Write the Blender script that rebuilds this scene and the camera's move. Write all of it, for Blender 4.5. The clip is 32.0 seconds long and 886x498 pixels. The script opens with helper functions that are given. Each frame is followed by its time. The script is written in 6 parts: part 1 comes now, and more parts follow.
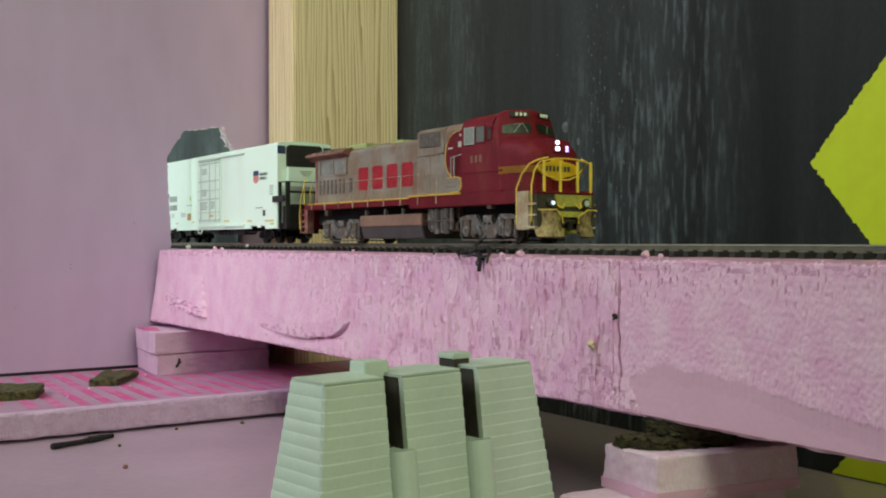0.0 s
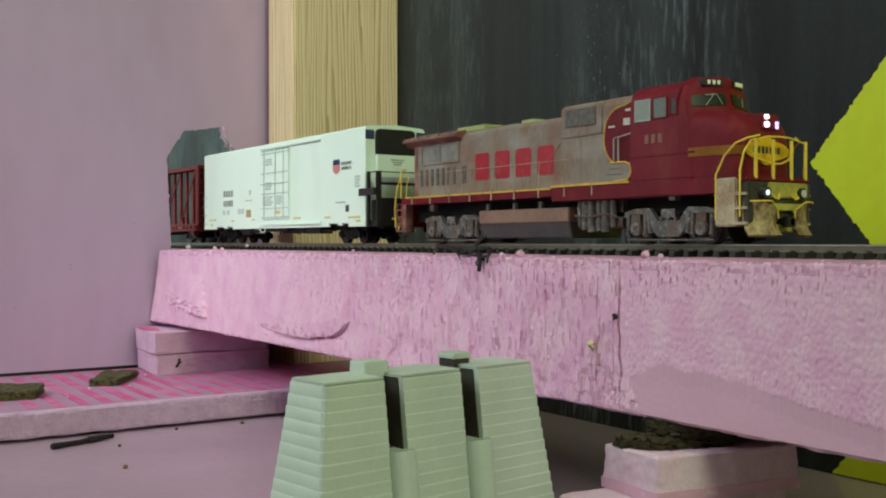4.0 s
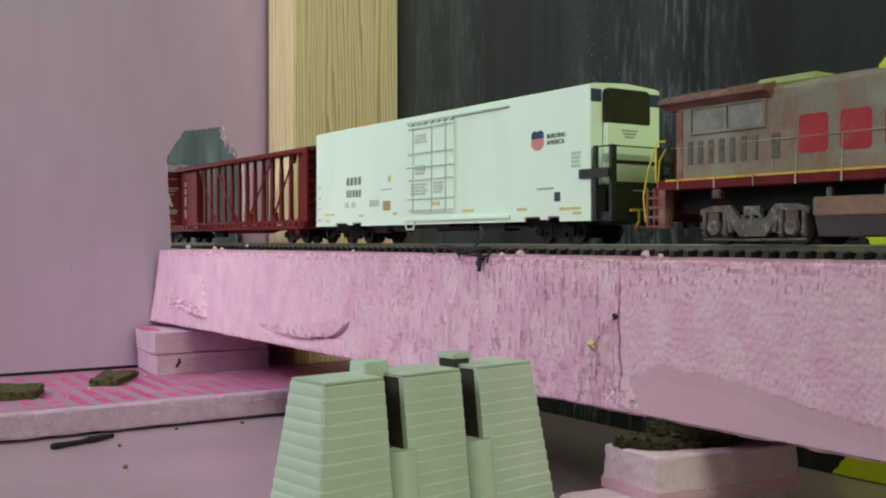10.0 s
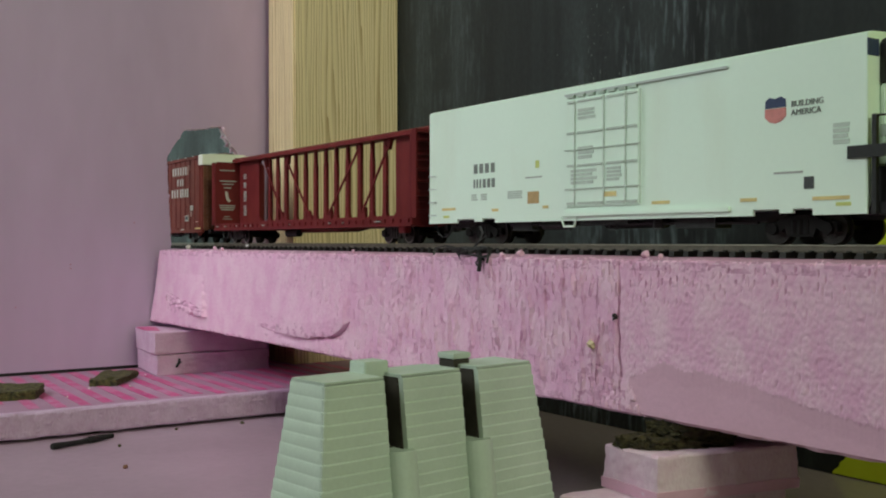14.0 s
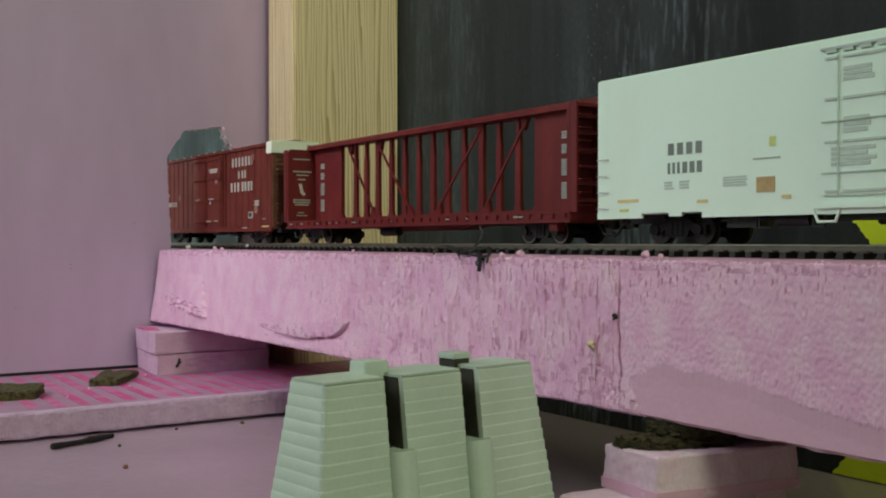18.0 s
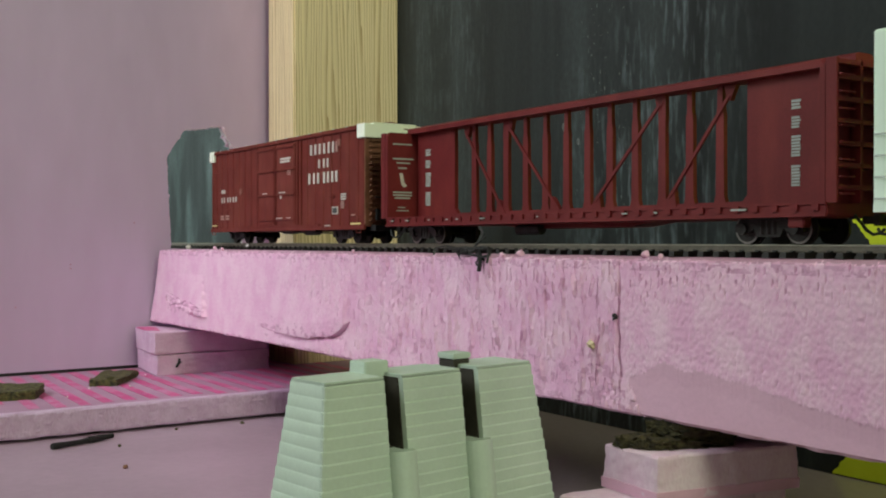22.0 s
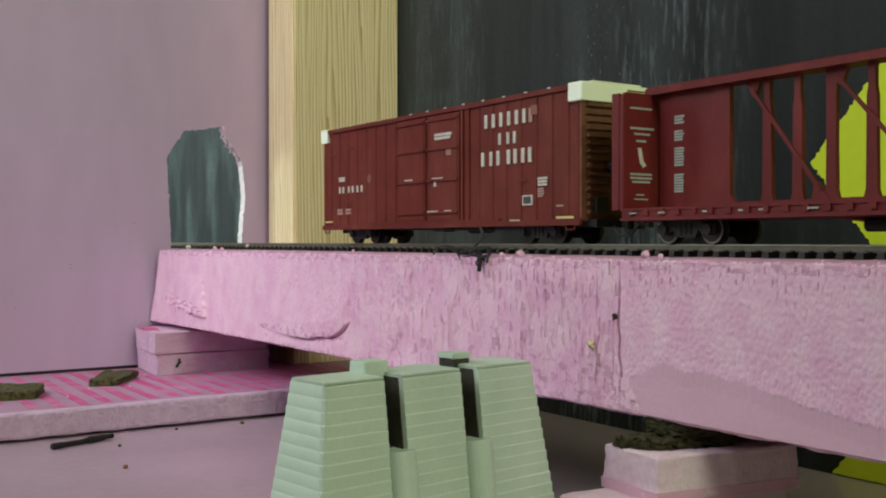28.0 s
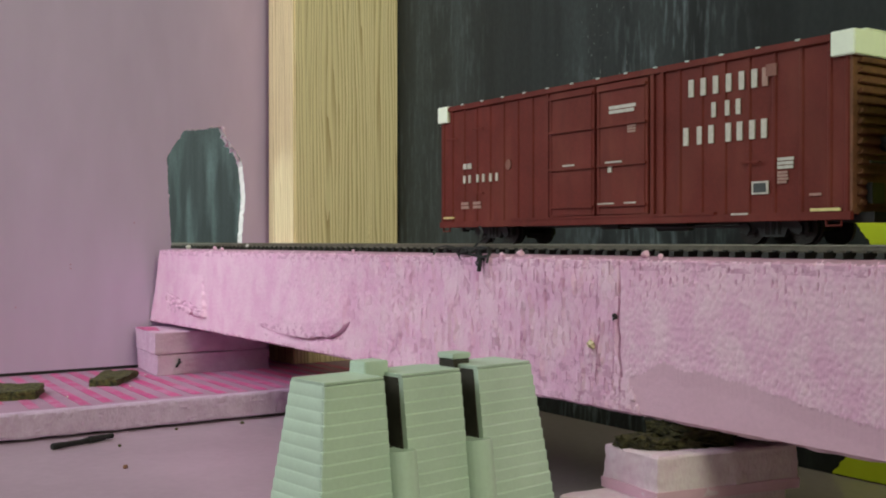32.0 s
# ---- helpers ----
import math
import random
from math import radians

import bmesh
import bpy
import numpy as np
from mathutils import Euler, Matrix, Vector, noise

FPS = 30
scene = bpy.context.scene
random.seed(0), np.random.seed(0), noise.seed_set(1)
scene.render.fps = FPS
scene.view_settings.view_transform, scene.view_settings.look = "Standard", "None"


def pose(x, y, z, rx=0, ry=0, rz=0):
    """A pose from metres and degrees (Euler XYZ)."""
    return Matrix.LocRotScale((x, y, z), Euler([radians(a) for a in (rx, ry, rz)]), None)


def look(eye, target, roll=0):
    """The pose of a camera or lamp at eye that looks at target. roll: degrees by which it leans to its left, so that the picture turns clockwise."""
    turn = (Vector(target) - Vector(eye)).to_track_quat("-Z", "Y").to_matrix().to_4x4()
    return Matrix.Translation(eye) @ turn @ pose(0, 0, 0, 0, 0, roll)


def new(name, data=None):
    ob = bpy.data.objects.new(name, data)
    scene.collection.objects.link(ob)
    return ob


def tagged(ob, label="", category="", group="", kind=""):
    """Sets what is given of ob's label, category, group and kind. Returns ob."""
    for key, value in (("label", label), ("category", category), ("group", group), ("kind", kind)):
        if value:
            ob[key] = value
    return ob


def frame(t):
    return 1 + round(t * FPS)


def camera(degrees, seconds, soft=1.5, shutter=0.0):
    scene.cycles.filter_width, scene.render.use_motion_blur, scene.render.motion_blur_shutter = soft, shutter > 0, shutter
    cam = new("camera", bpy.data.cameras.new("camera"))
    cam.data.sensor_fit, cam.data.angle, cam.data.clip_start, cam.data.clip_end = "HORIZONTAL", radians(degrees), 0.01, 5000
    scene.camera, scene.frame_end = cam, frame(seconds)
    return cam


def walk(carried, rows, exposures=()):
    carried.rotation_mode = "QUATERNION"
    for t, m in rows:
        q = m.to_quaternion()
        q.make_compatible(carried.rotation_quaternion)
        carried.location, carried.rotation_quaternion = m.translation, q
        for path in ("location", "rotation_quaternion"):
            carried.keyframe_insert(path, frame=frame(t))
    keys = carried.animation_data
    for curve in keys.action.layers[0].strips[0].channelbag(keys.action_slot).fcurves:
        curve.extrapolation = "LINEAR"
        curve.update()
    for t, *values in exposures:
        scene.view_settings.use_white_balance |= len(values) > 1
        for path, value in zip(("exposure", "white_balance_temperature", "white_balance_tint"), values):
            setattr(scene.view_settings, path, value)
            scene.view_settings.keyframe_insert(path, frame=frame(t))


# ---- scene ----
cam = camera(46.61, 32.0, soft=2.0)
EYE = (0.0, -0.281, 0.105)
HEAD = math.degrees(math.atan2(1820, 1224))
VIEW = pose(*EYE, 90 - 0.41, 0, HEAD)
walk(cam, [(0, VIEW), (32, VIEW)], exposures=[(t, e, 6430, -2) for t, e in ((0, -0.25), (6, -0.28), (7, -0.36), (8.5, -0.36), (10, -0.26), (11, -0.5), (12, -0.54), (18, -0.56), (20, -0.46), (21, -0.28), (22, -0.24), (25, -0.25), (32, -0.24))])

# ---- light: an assumed window behind the camera, two added lamps, daylight outside ----
world = bpy.data.worlds.new("world")
scene.world = world
world.use_nodes = True
sky = world.node_tree.nodes.new("ShaderNodeTexSky")
sky.sky_type = "NISHITA"
sky.sun_disc = False
sky.sun_elevation = radians(40)
sky.sun_rotation = radians(200)
world.node_tree.links.new(sky.outputs[0], world.node_tree.nodes["Background"].inputs[0])
world.node_tree.nodes["Background"].inputs[1].default_value = 0.1


def area_lamp(name, m, w, h, watts, color, spread=180):
    data = bpy.data.lights.new(name, "AREA")
    data.shape, data.size, data.size_y, data.energy, data.color = "RECTANGLE", w, h, watts, color
    data.spread = radians(spread)
    ob = new(name, data)
    ob.matrix_world = m
    return ob


area_lamp("daylight_in_window", look((-0.72, -1.17, 1.05), (-0.86, 0, 0.26)), 0.8, 0.9, 4.4, (0.97, 0.99, 1.0), 64)
# added fill lamp that brightens the backdrop beyond the tunnel hole
area_lamp("fill_beyond_partition", look((-1.9, -1.17, 0.7), (-1.15, 0.12, 0.12)), 0.5, 0.6, 4.0, (0.90, 1.0, 0.97), 80)
# added lamp for the yellow-green bounce on faces turned to +x
area_lamp("lime_bounce_lamp", look((1.36, -0.25, 1.27), (-0.7, 0, 0.15)), 0.7, 0.7, 20.5, (0.97, 1.0, 0.70))

# ---- materials ----


def mat(name, color, rough=0.6, metal=0.0, var=0.12, scale=120.0, bump=0.0, fine=900.0, color2=None, stretch=None, spec=0.4, lo=0.35, hi=0.65, rvar=0.08):
    """Paint or plain stuff with variation at two scales and a little relief."""
    m = bpy.data.materials.new(name)
    m.use_nodes = True
    nt = m.node_tree
    p = nt.nodes["Principled BSDF"]
    p.inputs["Metallic"].default_value = metal
    p.inputs["Specular IOR Level"].default_value = spec
    co = nt.nodes.new("ShaderNodeTexCoord")
    src = co.outputs["Object"]
    if stretch:
        mp = nt.nodes.new("ShaderNodeMapping")
        mp.inputs["Scale"].default_value = stretch
        nt.links.new(src, mp.inputs[0])
        src = mp.outputs[0]
    n1, n2 = nt.nodes.new("ShaderNodeTexNoise"), nt.nodes.new("ShaderNodeTexNoise")
    n1.inputs["Scale"].default_value, n2.inputs["Scale"].default_value = scale, fine
    n1.inputs["Detail"].default_value, n2.inputs["Detail"].default_value = 5, 3
    nt.links.new(src, n1.inputs["Vector"])
    nt.links.new(src, n2.inputs["Vector"])
    mixn = nt.nodes.new("ShaderNodeMath")
    mixn.operation = "MULTIPLY_ADD"
    mixn.inputs[1].default_value = 0.35
    nt.links.new(n2.outputs[0], mixn.inputs[0])
    sc = nt.nodes.new("ShaderNodeMath")
    sc.operation = "MULTIPLY"
    sc.inputs[1].default_value = 0.65
    nt.links.new(n1.outputs[0], sc.inputs[0])
    nt.links.new(sc.outputs[0], mixn.inputs[2])
    ramp = nt.nodes.new("ShaderNodeValToRGB")
    c2 = color2 or tuple(v * (1 - 2 * var) for v in color)
    ramp.color_ramp.elements[0].position, ramp.color_ramp.elements[1].position = lo, hi
    ramp.color_ramp.elements[0].color = (*c2, 1)
    ramp.color_ramp.elements[1].color = (*color, 1)
    nt.links.new(mixn.outputs[0], ramp.inputs[0])
    nt.links.new(ramp.outputs[0], p.inputs["Base Color"])
    rr = nt.nodes.new("ShaderNodeMath")
    rr.operation = "MULTIPLY_ADD"
    rr.inputs[1].default_value, rr.inputs[2].default_value = -rvar * 2, rough + rvar
    nt.links.new(n1.outputs[0], rr.inputs[0])
    nt.links.new(rr.outputs[0], p.inputs["Roughness"])
    if bump:
        b = nt.nodes.new("ShaderNodeBump")
        b.inputs["Strength"].default_value = 1.0
        b.inputs["Distance"].default_value = bump
        nt.links.new(mixn.outputs[0], b.inputs["Height"])
        nt.links.new(b.outputs[0], p.inputs["Normal"])
    return m


def glow(name, color, strength):
    m = bpy.data.materials.new(name)
    m.use_nodes = True
    p = m.node_tree.nodes["Principled BSDF"]
    p.inputs["Base Color"].default_value = (*color, 1)
    p.inputs["Emission Color"].default_value = (*color, 1)
    p.inputs["Emission Strength"].default_value = strength
    return m


FOAM = mat("pink_foam", (0.42, 0.245, 0.375), 0.62, var=0.05, scale=40, bump=0.0003, fine=1500)
FOAM_CUT = mat("cut_pink_foam", (0.81, 0.535, 0.70), 0.78, color2=(0.75, 0.41, 0.63), scale=90, bump=0.0006, fine=900, stretch=(1, 1, 0.7), lo=0.40, hi=0.60, spec=0.25)
FOAM_TOP = mat("deep_pink_foam_skin", (0.52, 0.27, 0.41), 0.7, color2=(0.40, 0.22, 0.33), scale=60, fine=700, bump=0.0003)
FOAM_SHIM = mat("foam_strip", (0.61, 0.43, 0.58), 0.75, color2=(0.54, 0.34, 0.50), scale=120, fine=900, bump=0.0008)
FOAM_PALE = mat("pale_cut_foam", (0.78, 0.62, 0.74), 0.75, color2=(0.68, 0.46, 0.62), scale=120, fine=900, bump=0.0009, stretch=(1, 1, 0.6))
FOAM_SMOOTH = mat("smooth_pink_foam", (0.73, 0.435, 0.60), 0.6, var=0.05, scale=30, bump=0.0002, fine=700, spec=0.3)
FOAM_TEAR_SHADE = mat("torn_shaded_pink_foam", (0.68, 0.40, 0.58), 0.8, color2=(0.60, 0.30, 0.48), scale=260, fine=1200, bump=0.0005, spec=0.2)
FOAM_EDGE = mat("beaded_foam_edge", (0.61, 0.44, 0.63), 0.65, color2=(0.51, 0.34, 0.52), scale=190, fine=900, bump=0.0014, stretch=(1, 1, 0.6))
DARKMAT = mat("black_granular_mat", (0.075, 0.06, 0.024), 0.9, color2=(0.004, 0.004, 0.004), scale=420, fine=1600, bump=0.0012)
FOAM_SKIN = mat("pink_foam_board_skin", (0.545, 0.398, 0.605), 0.45, var=0.06, scale=5, fine=60, bump=0.00015, stretch=(1, 1, 0.35), spec=0.35)
FOAM_TORN = mat("torn_pale_foam", (0.84, 0.78, 0.80), 0.8, var=0.06, scale=300, bump=0.0008)
PRINT = mat("magenta_print", (0.53, 0.05, 0.225), 0.5, scale=75, fine=700, color2=(0.52, 0.20, 0.38), lo=0.40, hi=0.53)
# lighter than BASEBOARD: the stronger light at the left is put in
LILAC = mat("lilac_lit_hardboard", (0.42, 0.29, 0.385), 0.36, var=0.10, scale=11, fine=240, spec=0.45)
BASEBOARD = mat("grey_painted_hardboard", (0.26, 0.205, 0.215), 0.24, var=0.08, scale=9, fine=260, spec=0.5, bump=0.0001)
CHALK = mat("grey_scuffs", (0.16, 0.17, 0.165), 0.6, color2=(0.06, 0.063, 0.06), scale=200, fine=700)
YELLOW = mat("yellow_green_paint", (0.62, 0.72, 0.025), 0.5, var=0.06, scale=14, fine=160, bump=0.0003)
BARK = mat("dark_granular_mat", (0.13, 0.115, 0.04), 0.85, color2=(0.008, 0.009, 0.007), scale=420, fine=1600, bump=0.0012)
BLACKP = mat("black_plastic", (0.018, 0.018, 0.019), 0.5, var=0.2, scale=300, bump=0.0001)
GREENP = mat("pale_green_plastic", (0.53, 0.615, 0.55), 0.5, var=0.06, scale=60, bump=0.00006, spec=0.3)
# dark brown stands in for the shade inside the building's hollows
HOLLOW_SHADE = mat("dark_brown_hollow_shade", (0.05, 0.042, 0.034), 0.8, var=0.15, scale=200)

def stain(m, color, scale, lo, hi, amount, stretch=(1, 1, 0.25)):
    """Blotches and runs of another colour over a paint."""
    nt = m.node_tree
    p = nt.nodes["Principled BSDF"]
    src = p.inputs["Base Color"].links[0].from_socket
    co, mp, n = nt.nodes.new("ShaderNodeTexCoord"), nt.nodes.new("ShaderNodeMapping"), nt.nodes.new("ShaderNodeTexNoise")
    mp.inputs["Scale"].default_value = stretch
    n.inputs["Scale"].default_value, n.inputs["Detail"].default_value = scale, 6
    nt.links.new(co.outputs["Object"], mp.inputs[0])
    nt.links.new(mp.outputs[0], n.inputs["Vector"])
    r = nt.nodes.new("ShaderNodeMapRange")
    r.inputs[1].default_value, r.inputs[2].default_value, r.inputs[4].default_value = lo, hi, amount
    nt.links.new(n.outputs[0], r.inputs[0])
    x = nt.nodes.new("ShaderNodeMixRGB")
    x.inputs[2].default_value = (*color, 1)
    nt.links.new(r.outputs[0], x.inputs[0])
    nt.links.new(src, x.inputs[1])
    nt.links.new(x.outputs[0], p.inputs["Base Color"])
    return m


RAILM = mat("weathered_rail", (0.165, 0.145, 0.115), 0.5, metal=0.3, var=0.15, scale=250, bump=0.0001)
RAILTOP = mat("worn_rail_head", (0.22, 0.195, 0.155), 0.5, metal=0.5, var=0.1, scale=300)
TIEM = mat("black_tie_plastic", (0.022, 0.02, 0.018), 0.6, var=0.2, scale=400, bump=0.0002)
WHITE = mat("white_car_paint", (0.78, 0.93, 0.83), 0.5, var=0.015, scale=30, fine=500)
CAPWHITE = mat("bright_white_cap_paint", (0.92, 0.95, 0.84), 0.5, var=0.03, scale=60, fine=500)
GREYW = mat("pale_grey_paint", (0.50, 0.56, 0.55), 0.5, var=0.05, scale=60)
OXIDE = mat("red_oxide_paint", (0.158, 0.025, 0.0195), 0.62, spec=0.22, var=0.14, scale=60, fine=900, bump=0.00005)
MAROON = mat("dark_red_paint", (0.15, 0.0135, 0.016), 0.58, spec=0.28, var=0.12, scale=60, fine=900)
RUST = mat("rusty_brown_paint", (0.205, 0.082, 0.045), 0.7, var=0.25, scale=90, fine=900)
LOCORED = mat("locomotive_red", (0.17, 0.007, 0.02), 0.6, spec=0.2, var=0.16, scale=70, fine=800)
SILVER = mat("weathered_silver_paint", (0.23, 0.20, 0.17), 0.66, spec=0.3, color2=(0.20, 0.135, 0.105), scale=48, fine=700, stretch=(1, 1, 0.5), lo=0.39, hi=0.55)
LETTERRED = mat("letter_red", (0.37, 0.010, 0.026), 0.5, var=0.12, scale=200)
RUSTROOF = mat("rust_washed_red", (0.24, 0.10, 0.08), 0.65, color2=(0.15, 0.06, 0.05), scale=90, fine=900)
STRIPE = mat("yellow_stripe", (0.72, 0.44, 0.06), 0.55, var=0.14, scale=200)
GOLD = mat("nose_gold", (0.74, 0.47, 0.02), 0.55, var=0.12, scale=200)
BANDGOLD = mat("faded_band_gold", (0.46, 0.20, 0.025), 0.6, var=0.14, scale=150)
RAILYEL = mat("handrail_yellow", (0.82, 0.62, 0.08), 0.5, var=0.08, scale=300)
CREAM = mat("dirty_cream", (0.52, 0.46, 0.33), 0.7, color2=(0.30, 0.20, 0.12), scale=110, fine=900)
TRUCKG = mat("dusty_grey_truck", (0.165, 0.154, 0.154), 0.65, color2=(0.06, 0.052, 0.048), scale=150, fine=1200, bump=0.0001)
TANKT = mat("dusty_tank", (0.27, 0.16, 0.12), 0.65, var=0.18, scale=70, fine=900, stretch=(0.5, 1, 1))
TANKB = mat("dark_grey_tank", (0.085, 0.076, 0.08), 0.6, var=0.15, scale=70)
WHEELM = mat("dark_wheel_metal", (0.03, 0.026, 0.024), 0.5, metal=0.4, var=0.2, scale=500)
WHEELT = mat("worn_wheel_tread", (0.24, 0.22, 0.21), 0.4, metal=0.8, var=0.1, scale=500)
# the dark green reflection in the panes is put into the base colour
GLASS = mat("reflecting_window_glass", (0.05, 0.07, 0.05), 0.3, var=0.25, scale=90, spec=0.25)
MIDGLASS = mat("grey_window_glass", (0.13, 0.15, 0.14), 0.35, var=0.15, scale=90, spec=0.4)
SOOT = mat("black_underframe", (0.009, 0.008, 0.008), 0.75, var=0.2, scale=200, spec=0.2)
PALEGLASS = mat("pale_window_glass", (0.26, 0.29, 0.26), 0.35, var=0.12, scale=90, spec=0.4)
# lime glare on top of the hood, put into the base colour
ROOFGLARE = mat("lime_glare_roof_panel", (0.44, 0.50, 0.20), 0.6, var=0.15, scale=120)
PLOW = mat("rusty_plow", (0.44, 0.34, 0.16), 0.65, color2=(0.10, 0.06, 0.035), scale=75, fine=600, lo=0.40, hi=0.62)
DARKIRON = mat("sooty_iron", (0.06, 0.052, 0.04), 0.7, var=0.25, scale=160, fine=900)
OLIVEYEL = mat("dirty_olive_yellow", (0.50, 0.48, 0.10), 0.6, color2=(0.26, 0.23, 0.06), scale=160, fine=800)
AXLEBOX = mat("rusty_axle_box", (0.14, 0.095, 0.072), 0.75, color2=(0.07, 0.05, 0.042), scale=260, fine=1200, bump=0.0001)
GRILLE = mat("grey_grille", (0.13, 0.115, 0.105), 0.6, color2=(0.07, 0.06, 0.055), scale=500, fine=1500)
GRILLEPALE = stain(mat("dusty_pale_grille", (0.25, 0.25, 0.235), 0.6, color2=(0.15, 0.145, 0.135), scale=160, fine=1500), (0.30, 0.20, 0.15), 130, 0.5, 0.75, 0.6)
stain(SILVER, (0.21, 0.10, 0.065), 150, 0.50, 0.72, 0.75, (1, 1, 0.3))
stain(SILVER, (0.31, 0.29, 0.26), 90, 0.50, 0.70, 0.7, (0.5, 1, 1))
stain(LOCORED, (0.20, 0.045, 0.03), 120, 0.52, 0.75, 0.6, (1, 1, 0.4))
stain(LOCORED, (0.105, 0.006, 0.014), 60, 0.48, 0.70, 0.6, (1, 1, 0.5))
stain(LETTERRED, (0.26, 0.09, 0.07), 300, 0.58, 0.72, 0.8, (1, 1, 0.4))
stain(TRUCKG, (0.30, 0.29, 0.285), 300, 0.54, 0.70, 0.7, (1, 1, 1))
stain(TRUCKG, (0.13, 0.075, 0.05), 210, 0.52, 0.70, 0.7, (1, 1, 0.6))
stain(CREAM, (0.10, 0.06, 0.04), 150, 0.52, 0.70, 0.7, (1, 1, 0.4))
stain(OXIDE, (0.19, 0.05, 0.036), 70, 0.48, 0.72, 0.55, (1, 1, 0.35))
stain(OXIDE, (0.10, 0.018, 0.016), 150, 0.52, 0.74, 0.5, (1, 1, 0.2))
stain(MAROON, (0.19, 0.027, 0.023), 90, 0.48, 0.72, 0.6, (1, 1, 0.35))
stain(RUSTROOF, (0.33, 0.21, 0.18), 150, 0.46, 0.68, 0.7, (0.6, 1, 1))
stain(STRIPE, (0.36, 0.15, 0.06), 300, 0.52, 0.68, 0.7, (1, 1, 1))
stain(WHITE, (0.66, 0.72, 0.60), 45, 0.56, 0.80, 0.35, (1, 1, 0.2))
LAMPM = glow("lit_lamp", (0.90, 0.86, 1.0), 5.0)
LAMPVIOLET = glow("lit_violet_lamp", (0.62, 0.45, 1.0), 2.2)
LAMPBLUE = glow("lit_ditch_lamp", (0.62, 0.80, 1.0), 1.5)
INK = mat("dark_lettering", (0.06, 0.065, 0.07), 0.6, var=0.1, scale=400)
INKFAINT = mat("faint_grey_lettering", (0.55, 0.64, 0.58), 0.6, var=0.08, scale=400)
INKSOFT = mat("grey_lettering", (0.21, 0.235, 0.225), 0.6, var=0.1, scale=400)
INKGREY = mat("pale_grey_lettering", (0.38, 0.41, 0.39), 0.6, var=0.1, scale=400)
INKWHITE = mat("white_lettering", (0.62, 0.57, 0.53), 0.6, var=0.12, scale=500)
INKPINK = mat("faded_lettering", (0.43, 0.25, 0.22), 0.6, var=0.12, scale=500)
SEAM = mat("dirty_seam", (0.20, 0.165, 0.135), 0.7, var=0.15, scale=200)
INKDULL = mat("dull_red_lettering", (0.25, 0.10, 0.08), 0.6, var=0.12, scale=500)
PALECRUMB = mat("pale_yellow_crumb", (0.72, 0.62, 0.42), 0.8, var=0.15, scale=500)
TAGBROWN = mat("brown_decal", (0.50, 0.35, 0.17), 0.6, var=0.1, scale=400)
TAGYEL = mat("yellow_decal", (0.74, 0.62, 0.28), 0.6, var=0.1, scale=400)
TAGGREEN = mat("lime_decal", (0.60, 0.68, 0.22), 0.6, var=0.1, scale=400)
NAVY = mat("navy_decal", (0.035, 0.05, 0.13), 0.5, var=0.1, scale=400)
SHIELDRED = mat("soft_red_decal", (0.68, 0.26, 0.25), 0.5, var=0.1, scale=400)
PLASTER = mat("painted_plaster", (0.62, 0.61, 0.58), 0.8, var=0.05, scale=3, fine=80, bump=0.0005)
CONCRETE = mat("concrete_floor", (0.30, 0.29, 0.27), 0.7, var=0.12, scale=4, fine=90, bump=0.0006)


